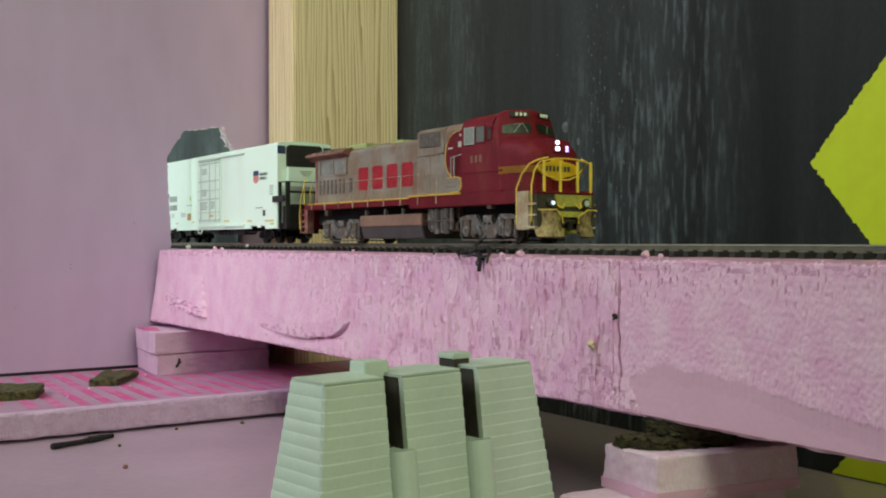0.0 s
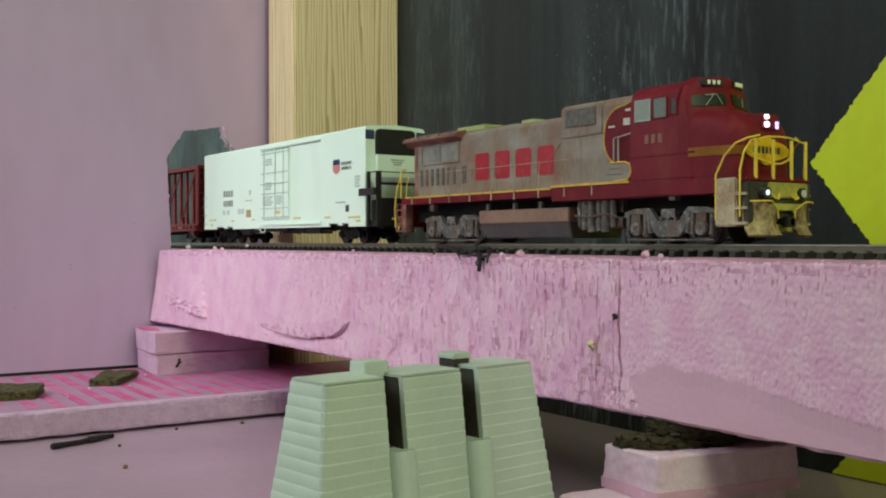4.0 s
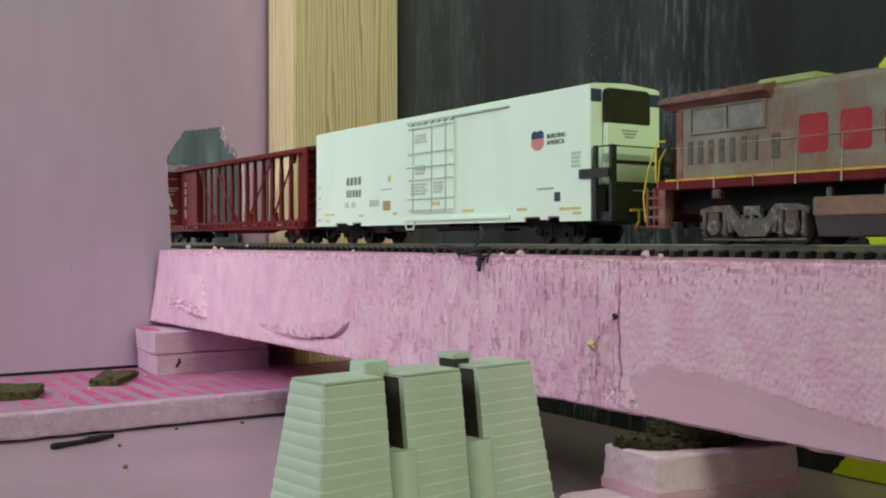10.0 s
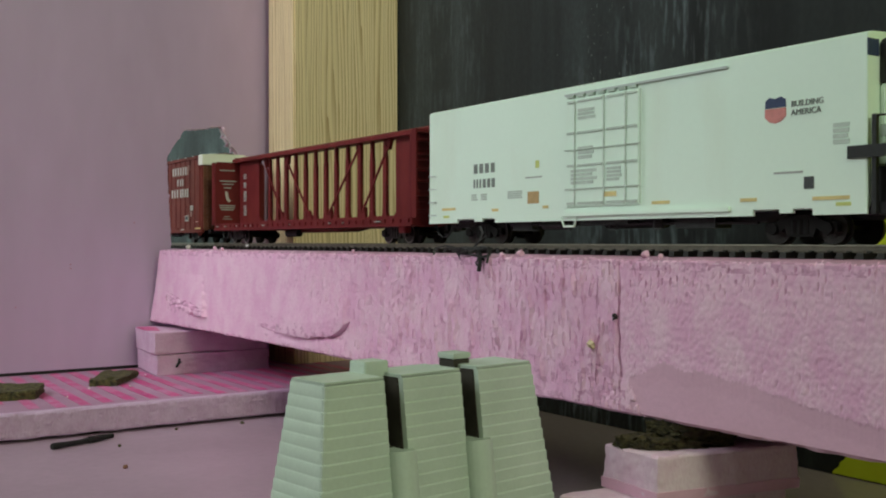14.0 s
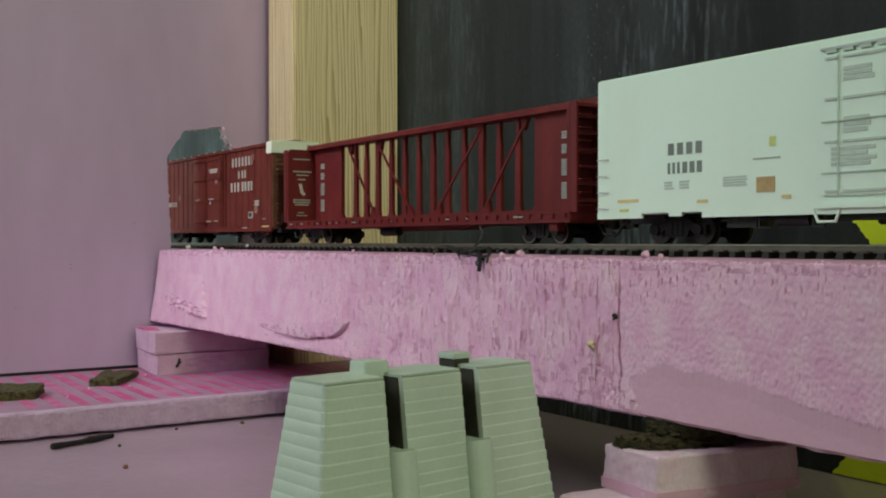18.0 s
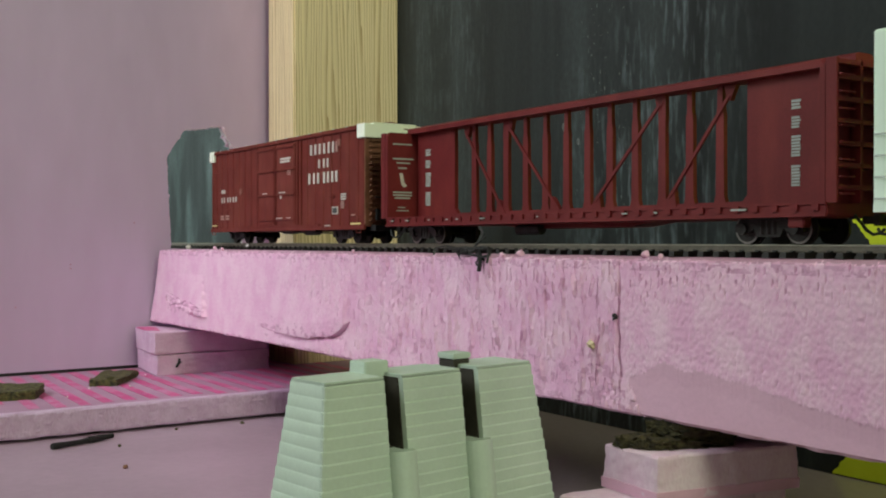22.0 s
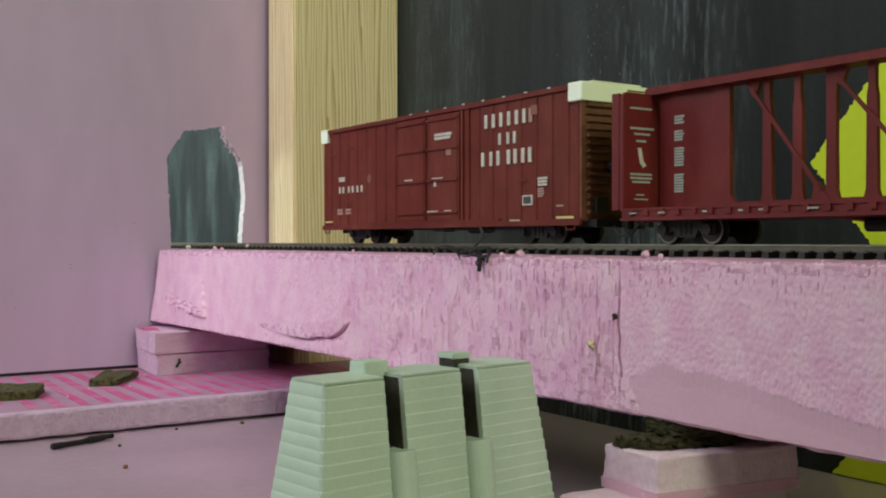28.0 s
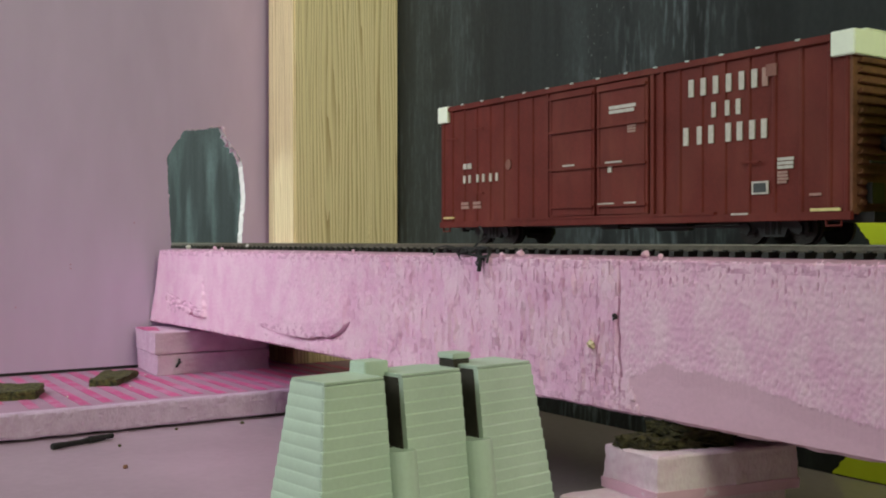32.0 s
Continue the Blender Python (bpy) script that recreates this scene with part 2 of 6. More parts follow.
def wood_material():
    m = bpy.data.materials.new("pine_wood")
    m.use_nodes = True
    nt = m.node_tree
    p = nt.nodes["Principled BSDF"]
    co = nt.nodes.new("ShaderNodeTexCoord")
    mp = nt.nodes.new("ShaderNodeMapping")
    mp.inputs["Scale"].default_value = (1.0, 1.0, 0.012)
    nt.links.new(co.outputs["Object"], mp.inputs[0])
    bend = nt.nodes.new("ShaderNodeMapping")
    bend.inputs["Scale"].default_value = (1.0, 1.0, 0.05)
    nt.links.new(co.outputs["Object"], bend.inputs[0])
    wob = nt.nodes.new("ShaderNodeTexNoise")
    wob.inputs["Scale"].default_value, wob.inputs["Detail"].default_value = 75, 3
    nt.links.new(bend.outputs[0], wob.inputs["Vector"])
    shift = nt.nodes.new("ShaderNodeVectorMath")
    shift.operation = "MULTIPLY_ADD"
    shift.inputs[1].default_value = (0.011, 0.011, 0)
    nt.links.new(wob.outputs["Color"], shift.inputs[0])
    nt.links.new(mp.outputs[0], shift.inputs[2])
    # growth rings cut lengthwise: a slow rise and a sharp dark line
    wv = nt.nodes.new("ShaderNodeTexWave")
    wv.bands_direction, wv.wave_profile = "DIAGONAL", "SAW"
    wv.inputs["Scale"].default_value, wv.inputs["Distortion"].default_value = 225, 0.6
    wv.inputs["Detail"].default_value, wv.inputs["Detail Scale"].default_value = 2, 0.4
    nt.links.new(shift.outputs[0], wv.inputs["Vector"])
    ns = nt.nodes.new("ShaderNodeTexNoise")
    ns.inputs["Scale"].default_value = 520
    nt.links.new(mp.outputs[0], ns.inputs["Vector"])
    r1 = nt.nodes.new("ShaderNodeValToRGB")
    r1.color_ramp.elements[0].color = (0.93, 0.75, 0.47, 1)
    r1.color_ramp.elements[1].color = (0.58, 0.40, 0.205, 1)
    r1.color_ramp.elements[0].position, r1.color_ramp.elements[1].position = 0.4, 0.97
    nt.links.new(wv.outputs[1], r1.inputs[0])
    mx = nt.nodes.new("ShaderNodeMixRGB")
    mx.blend_type = "MULTIPLY"
    mx.inputs[0].default_value = 0.22
    nt.links.new(r1.outputs[0], mx.inputs[1])
    nt.links.new(ns.outputs[0], mx.inputs[2])
    nt.links.new(mx.outputs[0], p.inputs["Base Color"])
    p.inputs["Roughness"].default_value = 0.55
    b = nt.nodes.new("ShaderNodeBump")
    b.inputs["Distance"].default_value = 0.0003
    nt.links.new(wv.outputs[1], b.inputs["Height"])
    nt.links.new(b.outputs[0], p.inputs["Normal"])
    return m


PINE = wood_material()


def board_material():
    """Black paint with vertical brush streaks, grey scuffs and fine scratches."""
    m = bpy.data.materials.new("black_painted_board")
    m.use_nodes = True
    nt = m.node_tree
    p = nt.nodes["Principled BSDF"]
    co = nt.nodes.new("ShaderNodeTexCoord")

    def tex(sx, sz, scale, detail, shift):
        mp = nt.nodes.new("ShaderNodeMapping")
        mp.inputs["Scale"].default_value = (sx, 1, sz)
        mp.inputs["Location"].default_value = shift
        nt.links.new(co.outputs["Object"], mp.inputs[0])
        n = nt.nodes.new("ShaderNodeTexNoise")
        n.inputs["Scale"].default_value, n.inputs["Detail"].default_value = scale, detail
        nt.links.new(mp.outputs[0], n.inputs["Vector"])
        return n.outputs[0]

    def ramp(src, a, b, c0, c1):
        r = nt.nodes.new("ShaderNodeValToRGB")
        r.color_ramp.elements[0].position, r.color_ramp.elements[1].position = a, b
        r.color_ramp.elements[0].color, r.color_ramp.elements[1].color = (*c0, 1), (*c1, 1)
        nt.links.new(src, r.inputs[0])
        return r.outputs[0]

    def mix(kind, fac, a, b):
        x = nt.nodes.new("ShaderNodeMixRGB")
        x.blend_type = kind
        x.inputs[0].default_value = fac
        nt.links.new(a, x.inputs[1])
        nt.links.new(b, x.inputs[2])
        return x.outputs[0]

    streak = tex(3.0, 0.22, 14, 4, (0.3, 0, 0))
    base = ramp(streak, 0.33, 0.74, (0.0095, 0.012, 0.0122), (0.038, 0.047, 0.048))
    patch = ramp(tex(1.0, 0.35, 9, 2, (0.13, 0, 0.4)), 0.42, 0.60, (0, 0, 0), (1, 1, 1))
    scrape = ramp(tex(2.6, 0.4, 105, 8, (0, 0, 0)), 0.50, 0.74, (0, 0, 0), (0.085, 0.10, 0.105))
    sep = nt.nodes.new("ShaderNodeSeparateXYZ")
    nt.links.new(co.outputs["Object"], sep.inputs[0])

    def calc(op, src, value):
        k = nt.nodes.new("ShaderNodeMath")
        k.operation = op
        nt.links.new(src, k.inputs[0])
        if value is not None:
            k.inputs[1].default_value = value
        return k.outputs[0]

    away = calc("ABSOLUTE", calc("ADD", sep.outputs[0], 0.452), None)
    rubbed = ramp(calc("MULTIPLY", away, 6.0), 0.15, 0.75, (1.7, 1.75, 1.8), (0.35, 0.35, 0.35))
    patch = mix("MULTIPLY", 1.0, patch, rubbed)
    marks = mix("MULTIPLY", 1.0, patch, scrape)
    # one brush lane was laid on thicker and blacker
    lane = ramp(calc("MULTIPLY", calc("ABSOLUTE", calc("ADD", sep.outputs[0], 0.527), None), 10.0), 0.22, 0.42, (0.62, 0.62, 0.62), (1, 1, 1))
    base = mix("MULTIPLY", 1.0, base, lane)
    # the base is also darker to the right of x = -0.39
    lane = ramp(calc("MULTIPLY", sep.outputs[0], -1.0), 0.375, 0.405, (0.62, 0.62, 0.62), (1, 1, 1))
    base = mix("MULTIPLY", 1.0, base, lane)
    runs = ramp(tex(3.2, 1.1, 9, 5, (0.7, 0, 0.2)), 0.48, 0.72, (0, 0, 0), (0.06, 0.082, 0.08))
    far = ramp(calc("MULTIPLY", sep.outputs[0], -1.0), 0.80, 0.95, (0, 0, 0), (1, 1, 1))
    marks = mix("ADD", 1.0, marks, mix("MULTIPLY", 1.0, runs, far))
    col = mix("ADD", 1.0, base, marks)
    fine = ramp(tex(1.0, 0.6, 420, 2, (0, 0, 0)), 0.3, 0.7, (0.8, 0.8, 0.8), (1.15, 1.15, 1.15))
    col = mix("MULTIPLY", 1.0, col, fine)
    nt.links.new(col, p.inputs["Base Color"])
    p.inputs["Roughness"].default_value = 0.55
    p.inputs["Specular IOR Level"].default_value = 0.3
    b = nt.nodes.new("ShaderNodeBump")
    b.inputs["Distance"].default_value = 0.0006
    nt.links.new(scrape, b.inputs["Height"])
    nt.links.new(b.outputs[0], p.inputs["Normal"])
    return m


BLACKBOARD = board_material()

# ---- mesh helpers; all lengths in millimetres ----
MM = 0.001


def cube(bm, x0, x1, y0, y1, z0, z1, taper=0.0):
    """A box; taper pulls its top in on all sides."""
    v = []
    for z, q in ((z0, 0.0), (z1, taper)):
        for x, y in ((x0 + q, y0 + q), (x1 - q, y0 + q), (x1 - q, y1 - q), (x0 + q, y1 - q)):
            v.append(bm.verts.new((x * MM, y * MM, z * MM)))
    for f in ((3, 2, 1, 0), (4, 5, 6, 7), (0, 1, 5, 4), (1, 2, 6, 5), (2, 3, 7, 6), (3, 0, 4, 7)):
        bm.faces.new([v[i] for i in f])
    return v


def prism(bm, pts, axis, a0, a1):
    """A polygon swept along an axis. y: pts are (x, z); x: (y, z); z: (x, y)."""
    def at(p, a):
        q = {"y": (p[0], a, p[1]), "x": (a, p[0], p[1]), "z": (p[0], p[1], a)}[axis]
        return bm.verts.new([c * MM for c in q])
    lo = [at(p, a0) for p in pts]
    hi = [at(p, a1) for p in pts]
    bm.faces.new(lo)
    bm.faces.new(hi[::-1])
    n = len(pts)
    for i in range(n):
        bm.faces.new((lo[i], hi[i], hi[(i + 1) % n], lo[(i + 1) % n]))


def rod(bm, p0, p1, r, n=8, r1=None):
    a, b = Vector(p0) * MM, Vector(p1) * MM
    d = (b - a).normalized()
    u = d.orthogonal().normalized()
    w = d.cross(u)
    ra, rb = r * MM, (r if r1 is None else r1) * MM
    lo = [bm.verts.new(a + (u * math.cos(t) + w * math.sin(t)) * ra) for t in (2 * math.pi * i / n for i in range(n))]
    hi = [bm.verts.new(b + (u * math.cos(t) + w * math.sin(t)) * rb) for t in (2 * math.pi * i / n for i in range(n))]
    bm.faces.new(lo[::-1])
    bm.faces.new(hi)
    for i in range(n):
        bm.faces.new((lo[i], lo[(i + 1) % n], hi[(i + 1) % n], hi[i]))


def wire(bm, pts, r, n=6):
    """One bent tube through the points."""
    pts = [Vector(p) * MM for p in pts]
    rings, u = [], None
    for i, p in enumerate(pts):
        d = Vector((0, 0, 0))
        if i:
            d += (p - pts[i - 1]).normalized()
        if i < len(pts) - 1:
            d += (pts[i + 1] - p).normalized()
        d.normalize()
        u = d.orthogonal().normalized() if u is None else (u - d * u.dot(d)).normalized()
        w = d.cross(u)
        rings.append([bm.verts.new(p + (u * math.cos(t) + w * math.sin(t)) * r * MM) for t in (2 * math.pi * k / n for k in range(n))])
    for lo, hi in zip(rings, rings[1:]):
        for k in range(n):
            bm.faces.new((lo[k], lo[(k + 1) % n], hi[(k + 1) % n], hi[k]))
    bm.faces.new(rings[0][::-1])
    bm.faces.new(rings[-1])


def finish(ob, bm, material, bevel=0.0, smooth=True):
    bmesh.ops.recalc_face_normals(bm, faces=bm.faces)
    if bevel:
        bmesh.ops.bevel(bm, geom=bm.edges[:], offset=bevel * MM, segments=2, affect="EDGES", clamp_overlap=True)
    bm.to_mesh(ob.data)
    bm.free()
    ob.data.materials.append(material)
    if smooth:
        ob.data.shade_smooth()
        ob.data.set_sharp_from_angle(angle=radians(32))
    return ob


def part(name, bm, material, parent, label="", bevel=0.0):
    ob = new(name, bpy.data.meshes.new(name))
    finish(ob, bm, material, bevel)
    ob.parent = parent
    return tagged(ob, label)


def thing(name, bm, material, label, category, group="", kind="", bevel=0.0):
    ob = new(name, bpy.data.meshes.new(name))
    finish(ob, bm, material, bevel)
    return tagged(ob, label, category, group, kind)


def block(name, parent, material, x0, x1, y0, y1, z0, z1, bevel=0.0, label=""):
    bm = bmesh.new()
    cube(bm, x0, x1, y0, y1, z0, z1)
    return part(name, bm, material, parent, label, bevel)


def empty_thing(name, label, category, group=""):
    return tagged(new(name), label, category, group)


def setting(name, material, x0, x1, y0, y1, z0, z1, label="", bevel=0.0):
    bm = bmesh.new()
    cube(bm, x0, x1, y0, y1, z0, z1)
    return thing(name, bm, material, label, "", "", "structure", bevel)


# ---- the room and the layout's fixed parts ----
RAIL = 104.1
SLAB_TOP, SLAB_LOW = 99.7, 48.9
WALL_X, BOARD_Y, SHELF = -713, 124, 20.5


def shelf_z(x):
    """Top of the lower foam board, which sags towards the partition."""
    return SHELF - 3.4 * max(0.0, min(1.0, (-541 - x) / 172))


def room():
    tagged(setting("floor", CONCRETE, -3000, 1400, -1200, 1400, -900, -880))
    tagged(setting("ceiling", PLASTER, -3000, 1400, -1200, 1400, 1700, 1720))
    setting("wall_north", PLASTER, -3000, 1400, 1400, 1460, -900, 1720)
    setting("wall_west", PLASTER, -3060, -3000, -1200, 1460, -900, 1720)
    # openings: two in the south wall, one east; far and east serve added lamps
    bm = bmesh.new()
    edges = (-3060, -2200, -1600, -1150, -250, 1460)
    for x0, x1 in zip(edges[::2], edges[1::2]):
        cube(bm, x0, x1, -1260, -1200, -900, 1720)
    for x0, x1, z0, z1 in ((-2200, -1600, 380, 1040), (-1150, -250, 500, 1500)):
        cube(bm, x0, x1, -1260, -1200, -900, z0)
        cube(bm, x0, x1, -1260, -1200, z1, 1720)
    thing("wall_south", bm, PLASTER, "", "", "", "structure")
    bm = bmesh.new()
    for y0, y1, z0, z1 in ((-1200, -620, -900, 1720), (120, 1460, -900, 1720), (-620, 120, -900, 880), (-620, 120, 1620, 1720)):
        cube(bm, 1400, 1460, y0, y1, z0, z1)
    thing("wall_east", bm, PLASTER, "", "", "", "structure")


def layout_base():
    setting("layout_deck", BASEBOARD, -2300, 1300, -1000, 136, -18, 0, "grey-mauve painted hardboard deck of the layout", 1.0)
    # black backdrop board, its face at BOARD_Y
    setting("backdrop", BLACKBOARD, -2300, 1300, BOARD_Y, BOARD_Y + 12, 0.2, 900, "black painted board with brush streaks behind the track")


def ragged(pts, step, amp, rng):
    """Points along a polyline with a rough, hand-painted edge."""
    out = []
    for a, b in zip(pts, pts[1:]):
        a, b = Vector(a), Vector(b)
        n = max(1, int((b - a).length / step))
        nrm = Vector((-(b - a).y, (b - a).x)).normalized()
        for i in range(n):
            out.append(tuple(a.lerp(b, i / n) + nrm * (rng.gauss(0, amp) if i else 0)))
    out.append(tuple(pts[-1]))
    return out


def yellow_stripes():
    rng = random.Random(4)
    left = ragged([(-80, 390), (-260.7, 184.7), (-298.6, 141.4), (-268.3, 104.5), (-238, 60), (-286.6, 0.6)], 1.3, 0.38, rng)
    left.sort(key=lambda p: -p[1])
    # solid yellow goes on unseen to x = 640, added for its bounce
    bm = bmesh.new()
    rows = []
    for x, z in left:
        rows.append([bm.verts.new((q * MM, y * MM, z * MM)) for q, y in ((x, BOARD_Y + 1), (x, BOARD_Y - 0.5), (640, BOARD_Y - 0.5), (640, BOARD_Y + 1))])
    for p, q in zip(rows, rows[1:]):
        for k in range(4):
            bm.faces.new((p[k], p[(k + 1) % 4], q[(k + 1) % 4], q[k]))
    bm.faces.new(rows[0])
    bm.faces.new(rows[-1][::-1])
    thing("painted_zigzag", bm, YELLOW, "bright yellow-green painted zigzag with ragged edges on black board", "paint", "", "structure")


def scuffs():
    """Pale chips and a scraped patch in the black paint."""
    rng = random.Random(9)
    for x, z, r in ((-470.5, 173.5, 2.6), (-459, 164, 1.6)):
        bm = bmesh.new()
        prism(bm, [(x + r * (1 + rng.gauss(0, 0.25)) * math.cos(a), z + r * 1.3 * math.sin(a)) for a in (i * math.pi / 4 for i in range(8))], "y", BOARD_Y - 0.3, BOARD_Y + 0.5)
        thing("paint_chip", bm, CHALK, "small pale chip in the black paint", "chip", "chips in the board", "structure")
    bm = bmesh.new()
    for i in range(110):
        x = SCRAPE_X + rng.gauss(0, 9) if i % 3 else SCRAPE_X + 24 + rng.gauss(0, 8)
        z = rng.uniform(125, 250) if i % 4 else rng.uniform(150, 215)
        w, h = rng.uniform(0.12, 0.45), rng.choice((0.4, 0.6, 0.9, 1.4, 2.6))
        lean = rng.gauss(0, 0.3)
        y = BOARD_Y - 0.12 - i * 0.0012
        prism(bm, [(x, z), (x + w, z + h * 0.2), (x + w * 0.7 + lean, z + h), (x - w * 0.5 + lean, z + h * 0.7)], "y", y, BOARD_Y + 0.3)
    thing("paint_scrapes", bm, CHALK, "fine pale scrapes in the black painted board", "", "", "stuff")


SCRAPE_X = -447.0


def foam_wall():
    """Upright pink foam sheet with a ragged hole for the track."""
    hole = ragged([(-33.4, 99), (-35.1, 124), (-36.7, 160), (-36.3, 166), (-24.3, 184.5), (5, 189), (9, 178.7), (16, 170.8), (20.4, 160.5), (22.2, 137.6), (19.1, 99)], 2.2, 0.3, random.Random(2))
    y0, y1, z0, z1 = -320, BOARD_Y - 0.5, shelf_z(WALL_X) + 2.2, 460
    bm = bmesh.new()
    outer = [bm.verts.new((0, y * MM, z * MM)) for y, z in ((y0, z0), (y1, z0), (y1, z1), (y0, z1))]
    inner = [bm.verts.new((0, y * MM, z * MM)) for y, z in hole]
    edges = []
    for loop in (outer, inner):
        edges += [bm.edges.new((loop[i], loop[(i + 1) % len(loop)])) for i in range(len(loop))]
    bmesh.ops.triangle_fill(bm, edges=edges, use_beauty=True)
    ext = bmesh.ops.extrude_face_region(bm, geom=bm.faces[:])
    for v in ext["geom"]:
        if isinstance(v, bmesh.types.BMVert):
            v.co.x -= 8 * MM
    ob = thing("foam_partition", bm, FOAM_SKIN, "upright pink insulation foam sheet with a ragged tunnel hole", "foam sheet", "", "structure")
    ob.location.x = WALL_X * MM
    ob.data.materials.append(FOAM_TORN)
    for f in ob.data.polygons:
        if abs(f.normal.x) < 0.5 and abs(f.center.y) < 0.06 and f.center.z < 0.3:
            f.material_index = 1
    # black strip stands in for the shade in the gap below the sheet
    bm = bmesh.new()
    for k in range(60):
        y = -320 + 444 * k / 60
        cube(bm, -7.5, -1.2 + 0.4 * noise.noise(Vector((k * 0.4, 1, 1))), y, y + 7.4, shelf_z(WALL_X) + 0.1, shelf_z(WALL_X) + 2.15)
    part("gap_shade_strip", bm, BLACKP, ob, "black strip for the shade in the gap under the foam sheet")
    bm = bmesh.new()
    for y, z in ((-103, 87), (-103, 89.5), (-160, 160), (-60, 118), (-138, 62)):
        rod(bm, (-0.3, y, z), (0.12, y, z), 0.9, 7, 0.5)
    part("dents", bm, FOAM_TOP, ob, "small darker pink discs marking dents")
    # torn pale rim on the far side of the hole
    rng = random.Random(5)
    bm = bmesh.new()
    for i in range(46):
        k = i / 45
        path = [(5, 189), (9, 178.7), (16, 170.8), (20.4, 160.5), (22.2, 137.6), (19.1, 100)]
        j = min(4, int(k * 5))
        a, b = Vector(path[j]), Vector(path[j + 1])
        p = a.lerp(b, k * 5 - j)
        r = rng.uniform(0.4, 1.1) * (1.5 if k < 0.55 else 0.6)
        m = Matrix.LocRotScale((WALL_X * MM - rng.uniform(0.5, 7) * MM, (p.x + rng.uniform(-0.9, 0.2)) * MM, p.y * MM), Euler((rng.random() * 3, rng.random() * 3, 0)), (r * MM, r * MM * 0.7, r * MM * 1.6))
        bmesh.ops.create_icosphere(bm, subdivisions=1, radius=1, matrix=m)
    ob2 = part("torn_rim", bm, FOAM_PALE, ob, "pale torn foam crumbs round the hole")
    ob2.matrix_parent_inverse = Matrix.Translation((-WALL_X * MM, 0, 0))


def shelf():
    bm = bmesh.new()
    prism(bm, [(-1200, 7), (-540, 7), (-540, SHELF), (-713, shelf_z(-713)), (-1200, shelf_z(-713))], "y", -1000, BOARD_Y - 1)
    ob = thing("lower_foam_board", bm, FOAM, "pink foam board with magenta printed bars, lying under the track", "foam board", "", "structure", 0.8)
    bm = bmesh.new()
    ny, nz = 460, 12
    grid = [[bm.verts.new(((-535.4 + 0.75 * noise.noise(Vector((i * 0.62, k * 0.8, 1))) + 0.4 * noise.noise(Vector((i * 0.17, k * 0.3, 4))) - (0.8 if k in (0, nz) else 0)) * MM, (-380 + 500 * i / ny) * MM, (7.5 + 0.5 * noise.noise(Vector((i * 0.1, 5, 2))) * (1 - k / nz) + (SHELF - 7.5) * k / nz) * MM)) for k in range(nz + 1)] for i in range(ny + 1)]
    for i in range(ny):
        for k in range(nz):
            bm.faces.new((grid[i][k], grid[i + 1][k], grid[i + 1][k + 1], grid[i][k + 1]))
    for col in grid:
        col += [bm.verts.new((-541 * MM, col[0].co.y, col[0].co.z)), bm.verts.new((-541 * MM, col[0].co.y, SHELF * MM))]
    for a, b in zip(grid, grid[1:]):
        bm.faces.new((a[nz], b[nz], b[nz + 2], a[nz + 2]))
        bm.faces.new((a[0], a[nz + 1], b[nz + 1], b[0]))
    part("cut_edge", bm, FOAM_EDGE, ob, "rough beaded cut edge")
    rng = random.Random(3)
    y = -250.0
    while y < 60:
        w = 5.5 + rng.uniform(-0.7, 0.7)
        x1 = -541 - (6 if int(y) % 3 else 0) - rng.uniform(0, 3)
        if y < -165:
            x1 = -575
        bm = bmesh.new()
        pts = [(-711, y + 8), (-711, y + 8 + w), (x1, y + w - 2), (x1, y - 2)]
        prism(bm, pts, "z", SHELF - 0.5, SHELF + 0.15)
        for v in bm.verts:
            v.co.z += (shelf_z(v.co.x / MM) - SHELF) * MM
        part("printed_bar", bm, PRINT, ob)
        y += 12.4
    bm = bmesh.new()
    prism(bm, [(-1200, -1000), (-300, -1000), (-300, -100), (-535, 0), (-535, BOARD_Y - 1), (-1200, BOARD_Y - 1)], "z", 0.2, 6.0)
    thing("hardboard_sheet", bm, LILAC, "thin lilac-grey hardboard sheet under the foam board, coloured lighter as lit", "", "", "structure")


def post():
    bm = bmesh.new()
    cube(bm, -44, 0, 0, 86, 0, 760)
    ob = thing("wooden_post", bm, PINE, "upright pale pine timber post with straight grain", "post", "", "", 1.2)
    ob.location = (-662 * MM, 37.5 * MM, (shelf_z(-684) - 0.4) * MM)


